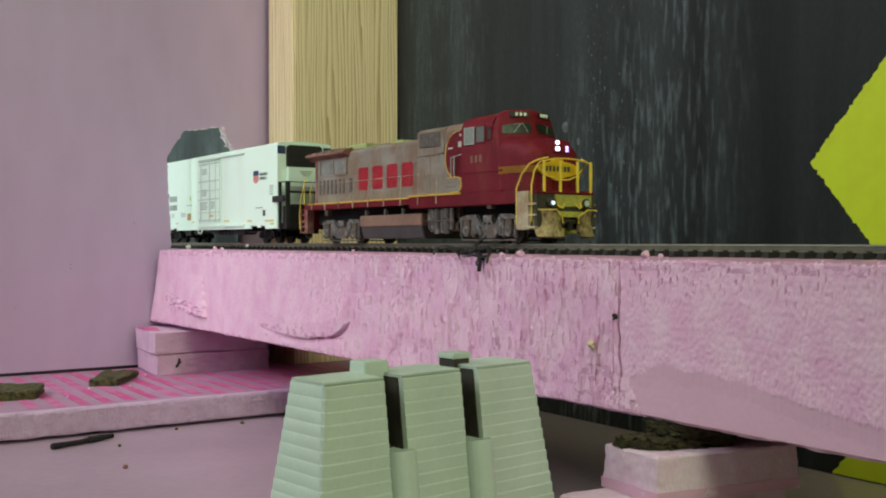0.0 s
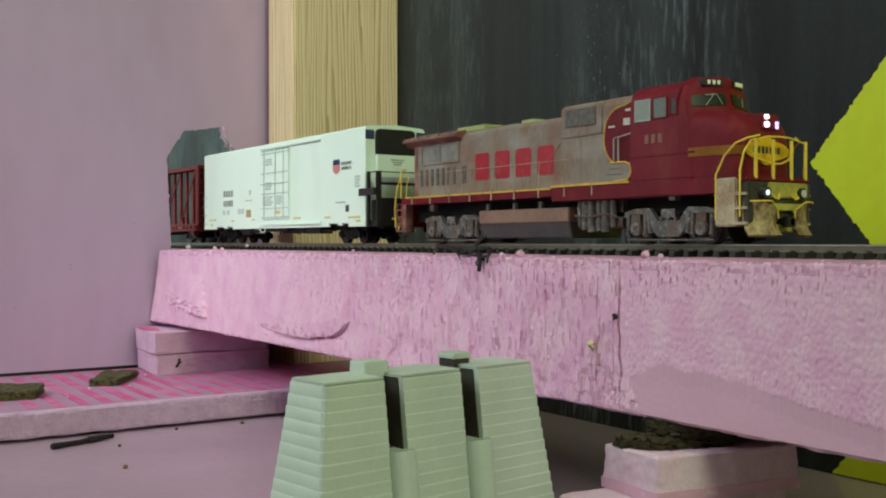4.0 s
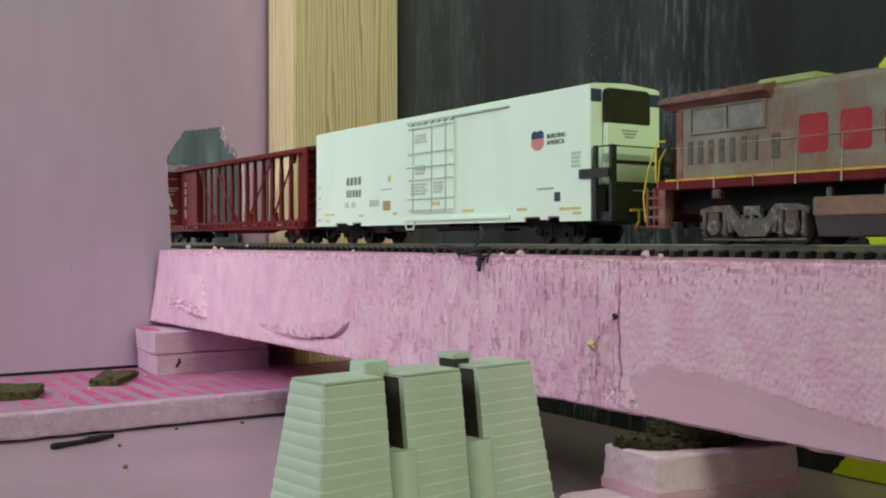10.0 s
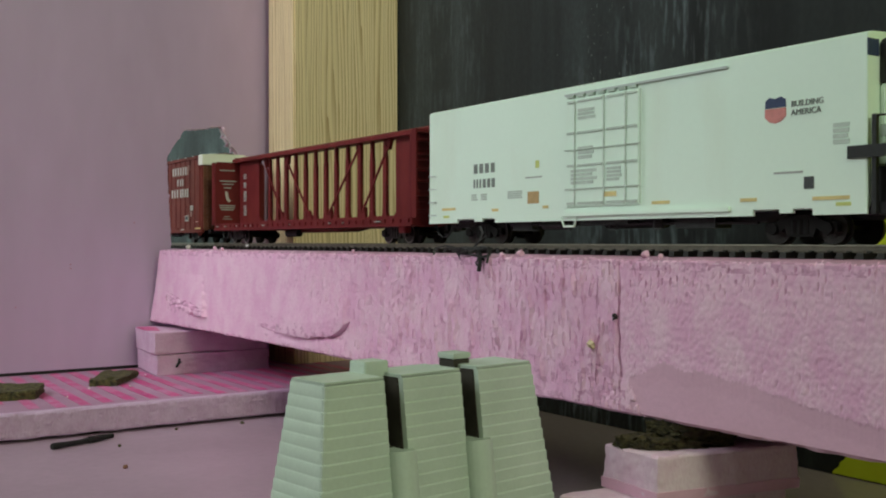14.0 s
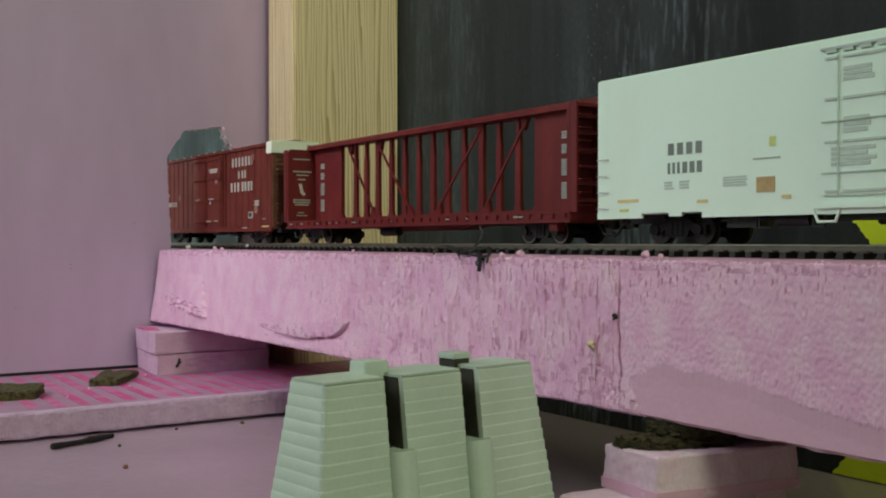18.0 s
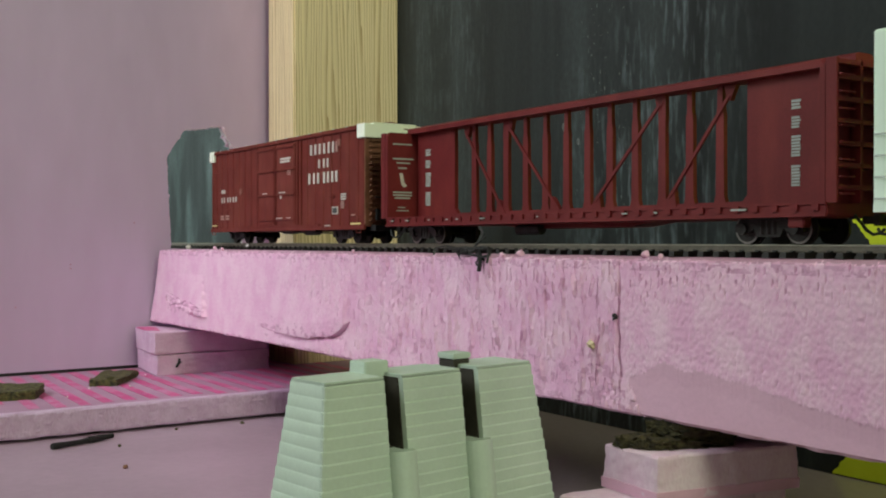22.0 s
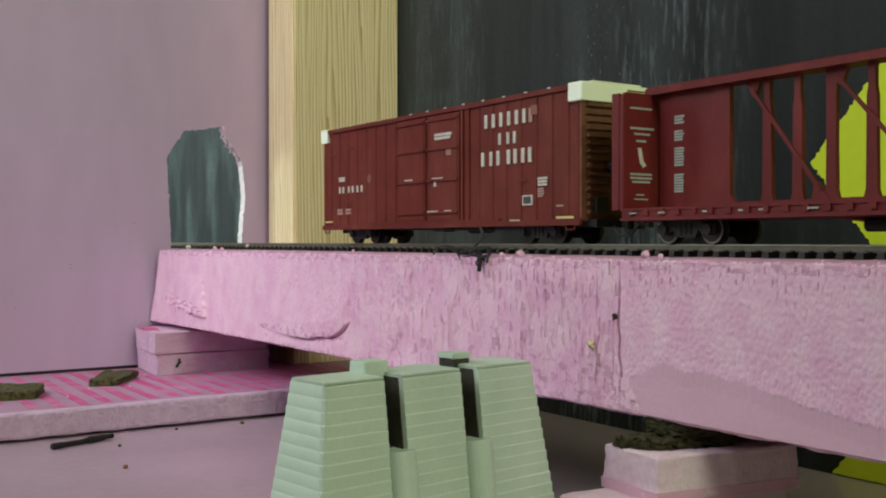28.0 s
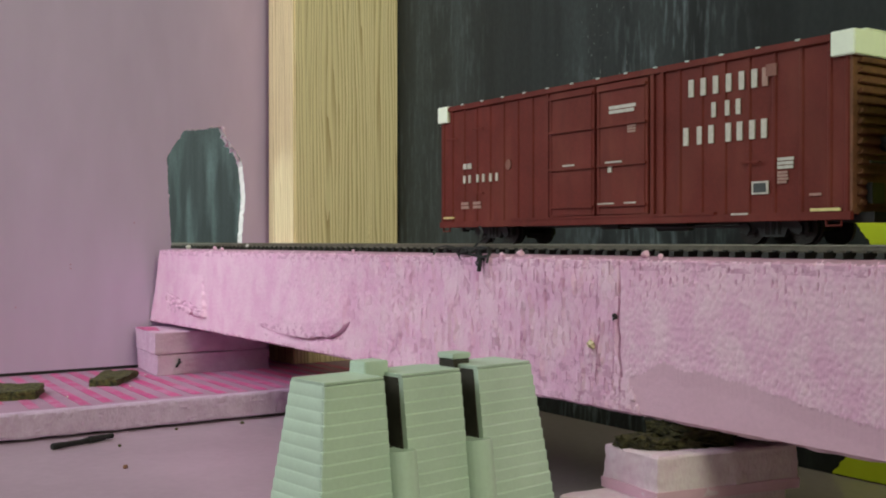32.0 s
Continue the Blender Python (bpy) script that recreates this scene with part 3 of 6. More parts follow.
def slab():
    """The thick foam beam that carries the track, with a rough sawn face."""
    x0, x1, yf, yb = -711.0, 760.0, -46.0, 46.0
    xs = [x0]
    while xs[-1] < x1 - 1:
        x = xs[-1]
        xs.append(x + (0.42 if x < -545 else 0.22 if x < -225 else 0.3 if x < -100 else 21.0))
    nx, nz = len(xs) - 1, 104
    rng = random.Random(31)
    # long wavering cracks, more of them towards the split
    cracks = []
    for k in range(34):
        zc, half = rng.uniform(54, 97), rng.uniform(4, 12)
        cracks.append((-408 + 158 * (k + rng.uniform(-0.4, 0.4)) / 33, zc - half, zc + half, rng.uniform(1.6, 3.4), rng.uniform(0.2, 0.36), k))
    bm = bmesh.new()

    def skin_line(x):
        """Height under which the factory-smooth skin is left on the right."""
        base = 66.8 - 0.145 * max(0.0, x + 215) if x > -225 else 66.8 - 0.30 * (-225 - x)
        return base + 1.6 * noise.noise(Vector((x * 0.09, 2, 2))) + 0.9 * noise.noise(Vector((x * 0.4, 5, 2))) + 0.9 * noise.noise(Vector((x * 1.3, 6, 2)))

    def on_skin(x, z):
        return x > -242 and z < skin_line(x) and x > -240 + 0.5 * (52 - z) + 3 * noise.noise(Vector((z * 0.2, 8, 1))) + 7 * noise.noise(Vector((x * 0.5, z * 0.3, 12)))

    def chance(i, j, k):
        return 0.5 + 0.5 * noise.cell(Vector((i + 0.5, j + 0.5, k + 0.5)))

    def bite(x, z, near):
        d = 0.8 * noise.noise(Vector((x * 0.012, z * 0.03, 1.0)))
        if on_skin(x, z):
            gap = min(1.0, (skin_line(x) - z) / 5, (x + 242) / 6)
            return d - 0.35 * max(0.0, gap) - 0.03 * (66 - z)
        torn = max(0.0, min(1.0, (x + 525 + 40 * noise.noise(Vector((z * 0.05, 3, 3)))) / 80))
        left = torn if x < -246 else 0.0
        right = 0.0 if x < -246 else 1.0
        # crumbly grain, broader lumps between the tears
        d += (0.05 + 0.13 * torn) * noise.noise(Vector((x * 0.75, z * 0.6, 5.0))) + (0.06 + 0.07 * torn) * noise.noise(Vector((x * 1.7, z * 1.5, 8.0)))
        d += left * 0.75 * noise.noise(Vector((x * 0.11, z * 0.06, 23.0))) + left * 0.35 * noise.noise(Vector((x * 0.34, z * 0.16, 29.0)))
        wob = 0.8 * noise.noise(Vector((x * 0.12, z * 0.16, 17.0)))
        amount = max(0.25, min(1.6, 0.95 + 1.3 * noise.noise(Vector((x * 0.03, z * 0.07, 81.0)))))
        # short upright ticks in loose rows: a thin cut with a lifted lip beside it
        top = max(0.0, (z - 84) / 15)
        wide = 0.26 + 0.0011 * max(0.0, -250 - x)
        for pitch, tall, deep, thin, seed in ((3.4, 6.4, 1.3 * left, 0.85 * wide, 1), (2.5, 3.4, 0.32 * left + right * (0.2 + 0.7 * top), 0.8 * wide, 2)):
            if deep < 0.05:
                continue
            px = (x + wob) / pitch
            ci = math.floor(px)
            for i in (ci - 1, ci, ci + 1):
                shift = chance(i, 0, seed)
                run = z / tall + shift * 1.7
                cj = math.floor(run)
                rnd = chance(i, cj, seed + 4)
                if rnd > 0.66:
                    continue
                qx = (px - i - 0.5 - 0.6 * (chance(i, cj, seed + 9) - 0.5)) * pitch + 0.25 * noise.noise(Vector((z * 0.7, i * 3.1, seed)))
                qz = (run - cj - 0.5) * (2.1 + 1.2 * rnd)
                if abs(qx) < 1.3 and abs(qz) < 1:
                    a = qx / (thin * (0.8 + 0.8 * rnd))
                    b = (qx - 0.75) / 0.5
                    d += deep * amount * (0.5 + rnd) * (1 - qz * qz) * (0.35 * math.exp(-b * b) - 1.25 * math.exp(-a * a))
        if right:
            # beads in faint level rows
            row = noise.noise(Vector((x * 0.10, z * 0.55 + 0.02 * x, 47.0)))
            bead = noise.noise(Vector((x * 0.8, z * 1.0, 53.0)))
            d += 0.10 * row + 0.17 * bead * max(0.0, min(1.0, 0.7 + noise.noise(Vector((x * 0.05, z * 0.08, 59.0)))))
            d -= 0.7 * max(0.0, noise.noise(Vector((x * 0.55, z * 0.42, 67.0))) - 0.42)
        for xc, za, zb, deep, thin, seed in near:
            if za < z < zb:
                q = (x - xc - 1.7 * noise.noise(Vector((z * 0.16, seed * 7.3, 2.0))) - 0.5 * noise.noise(Vector((z * 0.6, seed * 5.1, 3.0))))
                if abs(q) < 2.4:
                    ends = min(1.0, (z - za) / 2.5, (zb - z) / 2.5)
                    d += ends * (0.30 * deep * math.exp(-((q - 0.9) / 0.7) ** 2) - deep * math.exp(-(q / thin) ** 2))
        pit = noise.noise(Vector((x * 0.8, z * 0.6, 61.0)))
        d -= (0.5 + 0.6 * left) * max(0.0, noise.noise(Vector((x * 0.03, z * 0.06, 71.0))) + 0.05) * max(0.0, pit - 0.3)
        # gouges: a long split, two flaps pressed out above torn lips
        split = abs(x + 246 + 1.5 * noise.noise(Vector((z * 0.12, 0, 4))))
        d -= 4.2 * max(0, 1 - split / 0.45) * max(0, min(1, (95 - z) / 10)) * max(0, min(1, (z - 60) / 4))
        lip = 58.0 - 2.4 * math.sin(max(0.0, min(1.0, (x + 534) / 100)) * math.pi) + 7.0 * max(0.0, (x + 450) / 20) ** 2 + 0.7 * noise.noise(Vector((x * 0.2, 1, 6))) + (1.3 if x > -466 else 0.0)
        if -536 < x < -430 and lip < z < lip + 24:
            k = 1 - (z - lip) / 24
            d += 2.1 * min(1.0, 1.5 * k) * (1 - 0.25 * k) * (1 + 0.14 * noise.noise(Vector((x * 0.12, z * 0.2, 7)))) * max(0.0, min(1, (x + 536) / 45)) * min(1, (-430 - x) / 2)
            d -= 0.22 * max(0.0, noise.noise(Vector((x * 0.35, z * 0.5, 13)))) * k
        if -538 < x < -428 and lip - 3 < z <= lip:
            d -= 1.5 * (1 - (lip - z) / 3) * max(0.0, min(1.0, (x + 538) / 30))
        low = 58.0 + 1.3 * noise.noise(Vector((x * 0.25, 1, 9))) + 0.10 * max(0.0, -630 - x)
        edge = -612 - 0.28 * (z - 58) + 1.5 * noise.noise(Vector((z * 0.3, 2, 9)))
        if -688 < x < edge and low < z < 84:
            k = min(1.0, (84 - z) / 24)
            d += 2.8 * k * min(1, (x + 688) / 40) * min(1.0, (edge - x) / 1.8)
            if x < -618 and z < low + 7:
                d -= 4.0 * max(0.0, noise.noise(Vector((x * 0.2, z * 0.5, 15))) - 0.02)
        return d

    rows = []
    for i, x in enumerate(xs):
        col = []
        near = [c for c in cracks if abs(c[0] - x) < 5]
        for k in range(nz + 1):
            z = SLAB_LOW + (SLAB_TOP - SLAB_LOW) * k / nz
            edge = min(k, nz - k)
            round_off = 1.2 + 1.2 * noise.noise(Vector((x * 0.2, 11, 1))) if edge == 0 else 0.5 + 0.5 * noise.noise(Vector((x * 0.2, 11, 1))) if edge == 1 else 0
            zz = z + (0.7 * noise.noise(Vector((x * 0.09, 7, z))) if k == 0 else 0.7 * noise.noise(Vector((x * 0.22, 9, z))) + 0.5 * noise.noise(Vector((x * 0.9, 9, z))) - 0.3 if k == nz else 0)
            lean = (10.0 - 11.5 * (1 - k / nz) + 1.2 * noise.noise(Vector((z * 0.2, 4, 4)))) * max(0, 1 - (x - x0) / 11.0)
            col.append(bm.verts.new(((x + lean + (0.8 * noise.noise(Vector((z * 0.3, 3, 3))) if i == 0 else 0)) * MM, (yf + round_off - bite(x, z, near) - 3.0 * (1 - k / nz) * max(0, 1 - (x - x0) / 32.0)) * MM, zz * MM)))
        rows.append(col)
    back = []
    for i, x in enumerate(xs):
        back.append((bm.verts.new((x * MM, yb * MM, SLAB_LOW * MM)), bm.verts.new((x * MM, yb * MM, SLAB_TOP * MM))))
    for i in range(nx):
        for k in range(nz):
            bm.faces.new((rows[i][k], rows[i + 1][k], rows[i + 1][k + 1], rows[i][k + 1]))
        bm.faces.new((rows[i][nz], rows[i + 1][nz], back[i + 1][1], back[i][1]))
        bm.faces.new((back[i][0], back[i + 1][0], rows[i + 1][0], rows[i][0]))
        bm.faces.new((back[i][1], back[i + 1][1], back[i + 1][0], back[i][0]))
    for i in (0, nx):
        bm.faces.new(rows[i] + [back[i][1], back[i][0]])
    beam = thing("foam_track_beam", bm, FOAM_CUT, "thick pink foam beam with a rough torn sawn face", "foam beam", "", "structure")
    beam.data.materials.append(FOAM_SMOOTH)
    beam.data.materials.append(FOAM_TOP)
    beam.data.materials.append(FOAM_TEAR_SHADE)

    def shaded_tear(x, z):
        """Crushed or torn patches, deeper pink: lost pale bloom plus painted pit and lip shade."""
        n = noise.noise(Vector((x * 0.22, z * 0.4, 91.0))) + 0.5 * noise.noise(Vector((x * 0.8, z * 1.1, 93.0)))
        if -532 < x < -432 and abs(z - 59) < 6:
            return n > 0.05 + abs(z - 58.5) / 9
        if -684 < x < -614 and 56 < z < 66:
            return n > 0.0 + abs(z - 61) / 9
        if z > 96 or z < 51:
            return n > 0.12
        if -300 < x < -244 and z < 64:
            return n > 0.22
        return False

    for f in beam.data.polygons:
        if f.normal.z > 0.7 and f.center.z > 0.098:
            f.material_index = 2
        if f.center.y < -0.04 and f.center.x < -0.1 and shaded_tear(f.center.x * 1000, f.center.z * 1000):
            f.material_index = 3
        if f.center.y < -0.04 and -0.245 < f.center.x < -0.1 and on_skin(f.center.x * 1000, f.center.z * 1000):
            f.material_index = 1
    setting("foam_beam_behind_partition", FOAM, -2250, WALL_X - 9, -46, 46, SLAB_LOW, SLAB_TOP, "pink foam beam carrying the track beyond the partition", 1.0)


def track():
    ob = empty_thing("model_railway_track", "straight model railway track with weathered rails and black ties", "railway track")
    for y in (-8.65, 8.65):
        bm = bmesh.new()
        prism(bm, [(y - 1.1, RAIL - 2.5), (y + 1.1, RAIL - 2.5), (y + 0.35, RAIL - 1.9), (y + 0.35, RAIL - 0.8), (y + 0.55, RAIL - 0.55), (y - 0.55, RAIL - 0.55), (y - 0.35, RAIL - 0.8), (y - 0.35, RAIL - 1.9)], "x", -2240, 755)
        r = part("rail", bm, RAILM, ob)
        bm = bmesh.new()
        cube(bm, -2240, 755, y - 0.55, y + 0.55, RAIL - 0.55, RAIL, 0.12)
        part("rail_head", bm, RAILTOP, r, "worn bright rail head")
    bm = bmesh.new()
    cube(bm, -1.3, 1.3, -15, 15, 0, RAIL - 2.5 - SLAB_TOP, 0.2)
    for y in (-8.65, 8.65):
        for d in (-1.6, 1.6):
            cube(bm, -0.7, 0.7, y + d - 0.45, y + d + 0.45, RAIL - 2.6 - SLAB_TOP, RAIL - 2.0 - SLAB_TOP)
    first = part("tie", bm, TIEM, ob)
    first.location = (-0.95, 0, (SLAB_TOP + 0.1) * MM)
    rng = random.Random(6)
    x = -950 + 6.7
    while x < 750:
        o = new("tie", first.data)
        o.parent = ob
        o.location = (x * MM, rng.gauss(0, 0.12) * MM, (SLAB_TOP + 0.1) * MM)
        x += 6.7
    bm = bmesh.new()
    x = -2235.0
    while x < -953:
        cube(bm, x - 1.3, x + 1.3, -15, 15, SLAB_TOP, RAIL - 2.5)
        x += 6.7
    tagged(part("tie_row", bm, TIEM, ob), kind="stuff")
    # thin black web under the rails
    for y in (-8.65, 8.65):
        block("tie_strip", ob, TIEM, -2240, 755, y - 1.3, y + 1.3, SLAB_TOP + 0.1, SLAB_TOP + 1.0)


room()
layout_base()
yellow_stripes()
scuffs()
foam_wall()
shelf()
post()
slab()
track()


# ---- supports, scraps and the small building ----
def chunk(name, label, category, material, pts, z0, z1, seed, amp, group="", cells=10):
    """A flat lump of torn or granular stuff with an uneven top and sides."""
    rng = random.Random(seed)
    bm = bmesh.new()
    prism(bm, pts, "z", z0, z1)
    bmesh.ops.subdivide_edges(bm, edges=bm.edges[:], cuts=cells, use_grid_fill=True)
    bmesh.ops.triangulate(bm, faces=bm.faces[:])
    for v in bm.verts:
        k = amp * (0.4 if abs(v.co.z - z0 * MM) < 1e-5 else 1.0)
        v.co.x += rng.gauss(0, k) * MM
        v.co.y += rng.gauss(0, k) * MM
        if abs(v.co.z - z0 * MM) > 1e-5:
            v.co.z += rng.gauss(0, k) * MM
    return thing(name, bm, material, label, category, group)


def foam_piece(label, pts, z0, z1, seed, group, material=None):
    rng = random.Random(seed)
    bm = bmesh.new()
    prism(bm, pts, "z", z0, z1)
    bmesh.ops.subdivide_edges(bm, edges=bm.edges[:], cuts=22, use_grid_fill=True)
    cx, cy = sum(p[0] for p in pts) / len(pts), sum(p[1] for p in pts) / len(pts)
    for v in bm.verts:
        k = (v.co.z / MM - z0) / (z1 - z0)
        if min(k, 1 - k) < 1e-3 and rng.random() < 0.7:
            v.co.z += rng.gauss(0, 0.12) * MM
        push = 0.55 * noise.noise(Vector((v.co.x * 420, v.co.y * 420, v.co.z * 420 + seed))) + 0.9 * noise.noise(Vector((v.co.x * 120, v.co.y * 120, v.co.z * 90 + seed))) - (0.7 if min(k, 1 - k) < 0.03 else 0)
        d = Vector((v.co.x / MM - cx, v.co.y / MM - cy, 0))
        if d.length > 1:
            v.co += d.normalized() * push * MM
    ob = thing("foam_spacer", bm, material or FOAM, label, "foam block", group)
    return ob


def foam_skin(ob, pts, z0, z1, seed, material, label):
    """The smooth factory skin left on one face of a foam block."""
    cx, cy = sum(p[0] for p in pts) / len(pts), sum(p[1] for p in pts) / len(pts)
    bm = bmesh.new()
    prism(bm, [(cx + (p[0] - cx) * 1.032, cy + (p[1] - cy) * 1.022) for p in pts], "z", z0, z1)
    bmesh.ops.subdivide_edges(bm, edges=bm.edges[:], cuts=16, use_grid_fill=True)
    for v in bm.verts:
        v.co += Vector((noise.noise(v.co * 250 + Vector((seed, 0, 0))), noise.noise(v.co * 250 + Vector((0, seed, 0))), 0.5 * noise.noise(v.co * 160) if v.co.z > (z0 + z1) / 2 * MM else 0)) * 0.35 * MM
    return part("foam_skin", bm, material, ob, label, 0.0)


def crumbs(rng, spots):
    for x, y, z, r, m, what in spots:
        bm = bmesh.new()
        bmesh.ops.create_icosphere(bm, subdivisions=2, radius=r * MM, matrix=Matrix.Translation((x * MM, y * MM, z * MM)))
        for v in bm.verts:
            v.co += Vector((rng.gauss(0, 0.24), rng.gauss(0, 0.24), rng.gauss(0, 0.24))) * r * MM
        place = "lying beside the track" if z > 90 else "stuck to the foam beam" if z > 60 else "lying on the foam board" if z > 15 else "lying on the deck"
        thing("crumb", bm, m, what + " crumb " + place, "crumb", "crumbs")


def supports():
    a = [(-652, -66), (-652, 12), (-705, 12), (-705, -62)]
    b = [(-653, -64), (-651, 13), (-706, 12), (-706, -60)]
    foam_piece("lower pink foam strip propping up the beam", b, shelf_z(-655) - 0.2, SHELF + 11.0, 1, "foam shims under the beam", FOAM_SHIM)
    strip = foam_piece("upper pink foam strip propping up the beam", a, SHELF + 11.6, SLAB_LOW - 2.6, 2, "foam shims under the beam", FOAM_SHIM)
    bm = bmesh.new()
    prism(bm, [(-700, -63.2), (-672, -64.6), (-666, -58), (-690, -52), (-701, -55)], "z", SLAB_LOW - 2.7, SLAB_LOW - 2.35)
    part("printed_mark", bm, PRINT, strip, "magenta printed mark")
    # a stack nearer the open end of the beam
    foam_piece("pink foam offcut at the bottom of a stack", [(-240, -72), (-220, -63), (-212, -8), (-235, 10)], 0.1, 13.6, 3, "foam blocks under the beam")
    foam_piece("pink foam offcut in the middle of a stack", [(-242, -74.5), (-221, -65), (-211, -8), (-236, 10)], 13.7, 27.2, 4, "foam blocks under the beam", FOAM_PALE)
    top = [(-242, -56.6), (-216.8, -58.6), (-206.6, -7.4), (-232, 13)]
    ob = foam_piece("squarish pink foam block on top of a stack", top, 27.6, 41, 5, "foam blocks under the beam", FOAM_PALE)
    foam_skin(ob, top, 27.4, 30.6, 5, FOAM_SMOOTH, "smooth pink skin along the bottom")
    chunk("granular_mat", "dark crumbly granular mat lying on a foam block", "mat", DARKMAT, [(-236, -58), (-224.5, -53), (-216, -26), (-232, -8)], 41.1, 44.3, 6, 0.55, "granular mats", 9)
    chunk("granular_mat", "black crumbly granular mat squeezed under the beam", "mat", DARKMAT, [(-234, -46), (-221, -42), (-209.5, -14), (-231, 8)], 44.4, 48.4, 16, 0.5, "granular mats", 9)
    # scraps on the lower board
    chunk("mat_scrap", "small dark olive granular mat scrap on foam", "mat", BARK, [(-624, -115), (-615, -101), (-655, -76), (-668, -93)], shelf_z(-640) + 0.2, shelf_z(-640) + 4.0, 7, 0.35, "granular mats", 6)
    chunk("mat_scrap", "small dark olive granular mat scrap on foam", "mat", BARK, [(-588, -176), (-583.6, -154), (-612, -143), (-628, -165)], shelf_z(-605) + 0.2, shelf_z(-605) + 5.2, 8, 0.35, "granular mats", 6)
    bm = bmesh.new()
    wire(bm, [(-508.5, -163, 7.5), (-510.5, -157.5, 7.6), (-511, -156.5, 7.5), (-514, -147, 7.4), (-514.6, -146, 7.7), (-518, -136, 7.6), (-520, -131, 7.9)], 1.35, 7)
    rod(bm, (-508.6, -162.6, 7.5), (-510.6, -157.4, 7.6), 1.75, 8, 1.5)
    rod(bm, (-515.2, -144, 7.6), (-518.2, -135.6, 7.7), 1.9, 8, 1.55)
    wire(bm, [(-514, -149, 7.4), (-516, -143, 6.9)], 0.9, 6)
    thing("black_stick", bm, BLACKP, "short black stick lying on the grey deck", "stick")
    bm = bmesh.new()
    wire(bm, [(-651.4, -52, 23.3), (-650.6, -50.5, 26.3), (-651.2, -49.8, 28.8)], 0.8, 6)
    wire(bm, [(-650.8, -51.2, 25.3), (-650.4, -48.8, 26.8)], 0.5, 6)
    thing("black_scrap", bm, BLACKP, "tiny black scrap stuck to a foam strip", "scrap")
    rng = random.Random(12)
    crumbs(rng, ((-301, -44, 100.8, 1.2, FOAM_CUT, "pale pink"), (-236.5, -44, 100.8, 1.3, FOAM_CUT, "pale pink"), (-229.5, -44.5, 100.3, 0.8, FOAM_CUT, "pale pink"), (-310, -45.5, 99.6, 1.2, FOAM_CUT, "pale pink"), (-258.5, -47.4, 70.5, 1.3, PALECRUMB, "yellowish"), (-247.5, -47.0, 80.5, 0.9, BLACKP, "black"),
                 (-600, -41, 100.5, 0.9, FOAM_CUT, "pale pink"), (-640, -30, 100.6, 1.4, FOAM_CUT, "pale pink"), (-430, -43, 100.3, 0.8, FOAM_CUT, "pale pink"), (-449, -146, 6.7, 0.9, RUST, "reddish"), (-498, -134, 6.6, 0.7, BARK, "dark")))
    # black torn twig hanging over the edge of the beam
    bm = bmesh.new()
    tips = [Vector((-336, -46.5, 100.4))]
    for i in range(46):
        p = rng.choice(tips[-12:])
        q = p + Vector((rng.gauss(0.2, 8.0), rng.gauss(0, 0.7), rng.gauss(0, 2.4)))
        q = Vector((max(-360, min(-316, q.x)), max(-48.4, min(-45.4, q.y)), max(95.5, min(102.4, q.z))))
        wire(bm, [p, p.lerp(q, 0.5) + Vector((0, 0, rng.gauss(-0.2, 0.6))), q], rng.uniform(0.22, 0.6), 5)
        tips.append(q)
    p = min(tips, key=lambda v: abs(v.x + 323))
    wire(bm, [p, (-321.5, -47.6, 97), (-322, -47.8, 93.5)], 0.85, 6)
    p = min(tips, key=lambda v: abs(v.x + 331))
    wire(bm, [p, (-327, -44, 105), (-326, -43, 108.5), (-328, -43, 111)], 0.45, 5)
    wire(bm, [(-327, -44, 105), (-323, -43.5, 107)], 0.35, 5)
    thing("black_twig", bm, BLACKP, "tangled black twig of scenery caught at the beam's edge", "twig")
    crumbs(random.Random(13), ((-703, -25, 101.0, 1.7, FOAM_TORN, "whitish"), (-626, -13.5, 102.6, 1.0, FOAM_TORN, "whitish"), (-612, -118, 19.6, 0.55, FOAM_TORN, "whitish"), (-640, -104, 19.1, 0.5, FOAM_TORN, "whitish"), (-606, -96, 19.7, 0.5, FOAM_TORN, "whitish"), (-659, -70, 18.8, 0.6, FOAM_TORN, "whitish"), (-580, -138, 20.2, 0.5, FOAM_TORN, "whitish"), (-524, -60, 6.6, 0.8, BARK, "dark"), (-526, -96, 6.6, 0.7, BARK, "dark")))


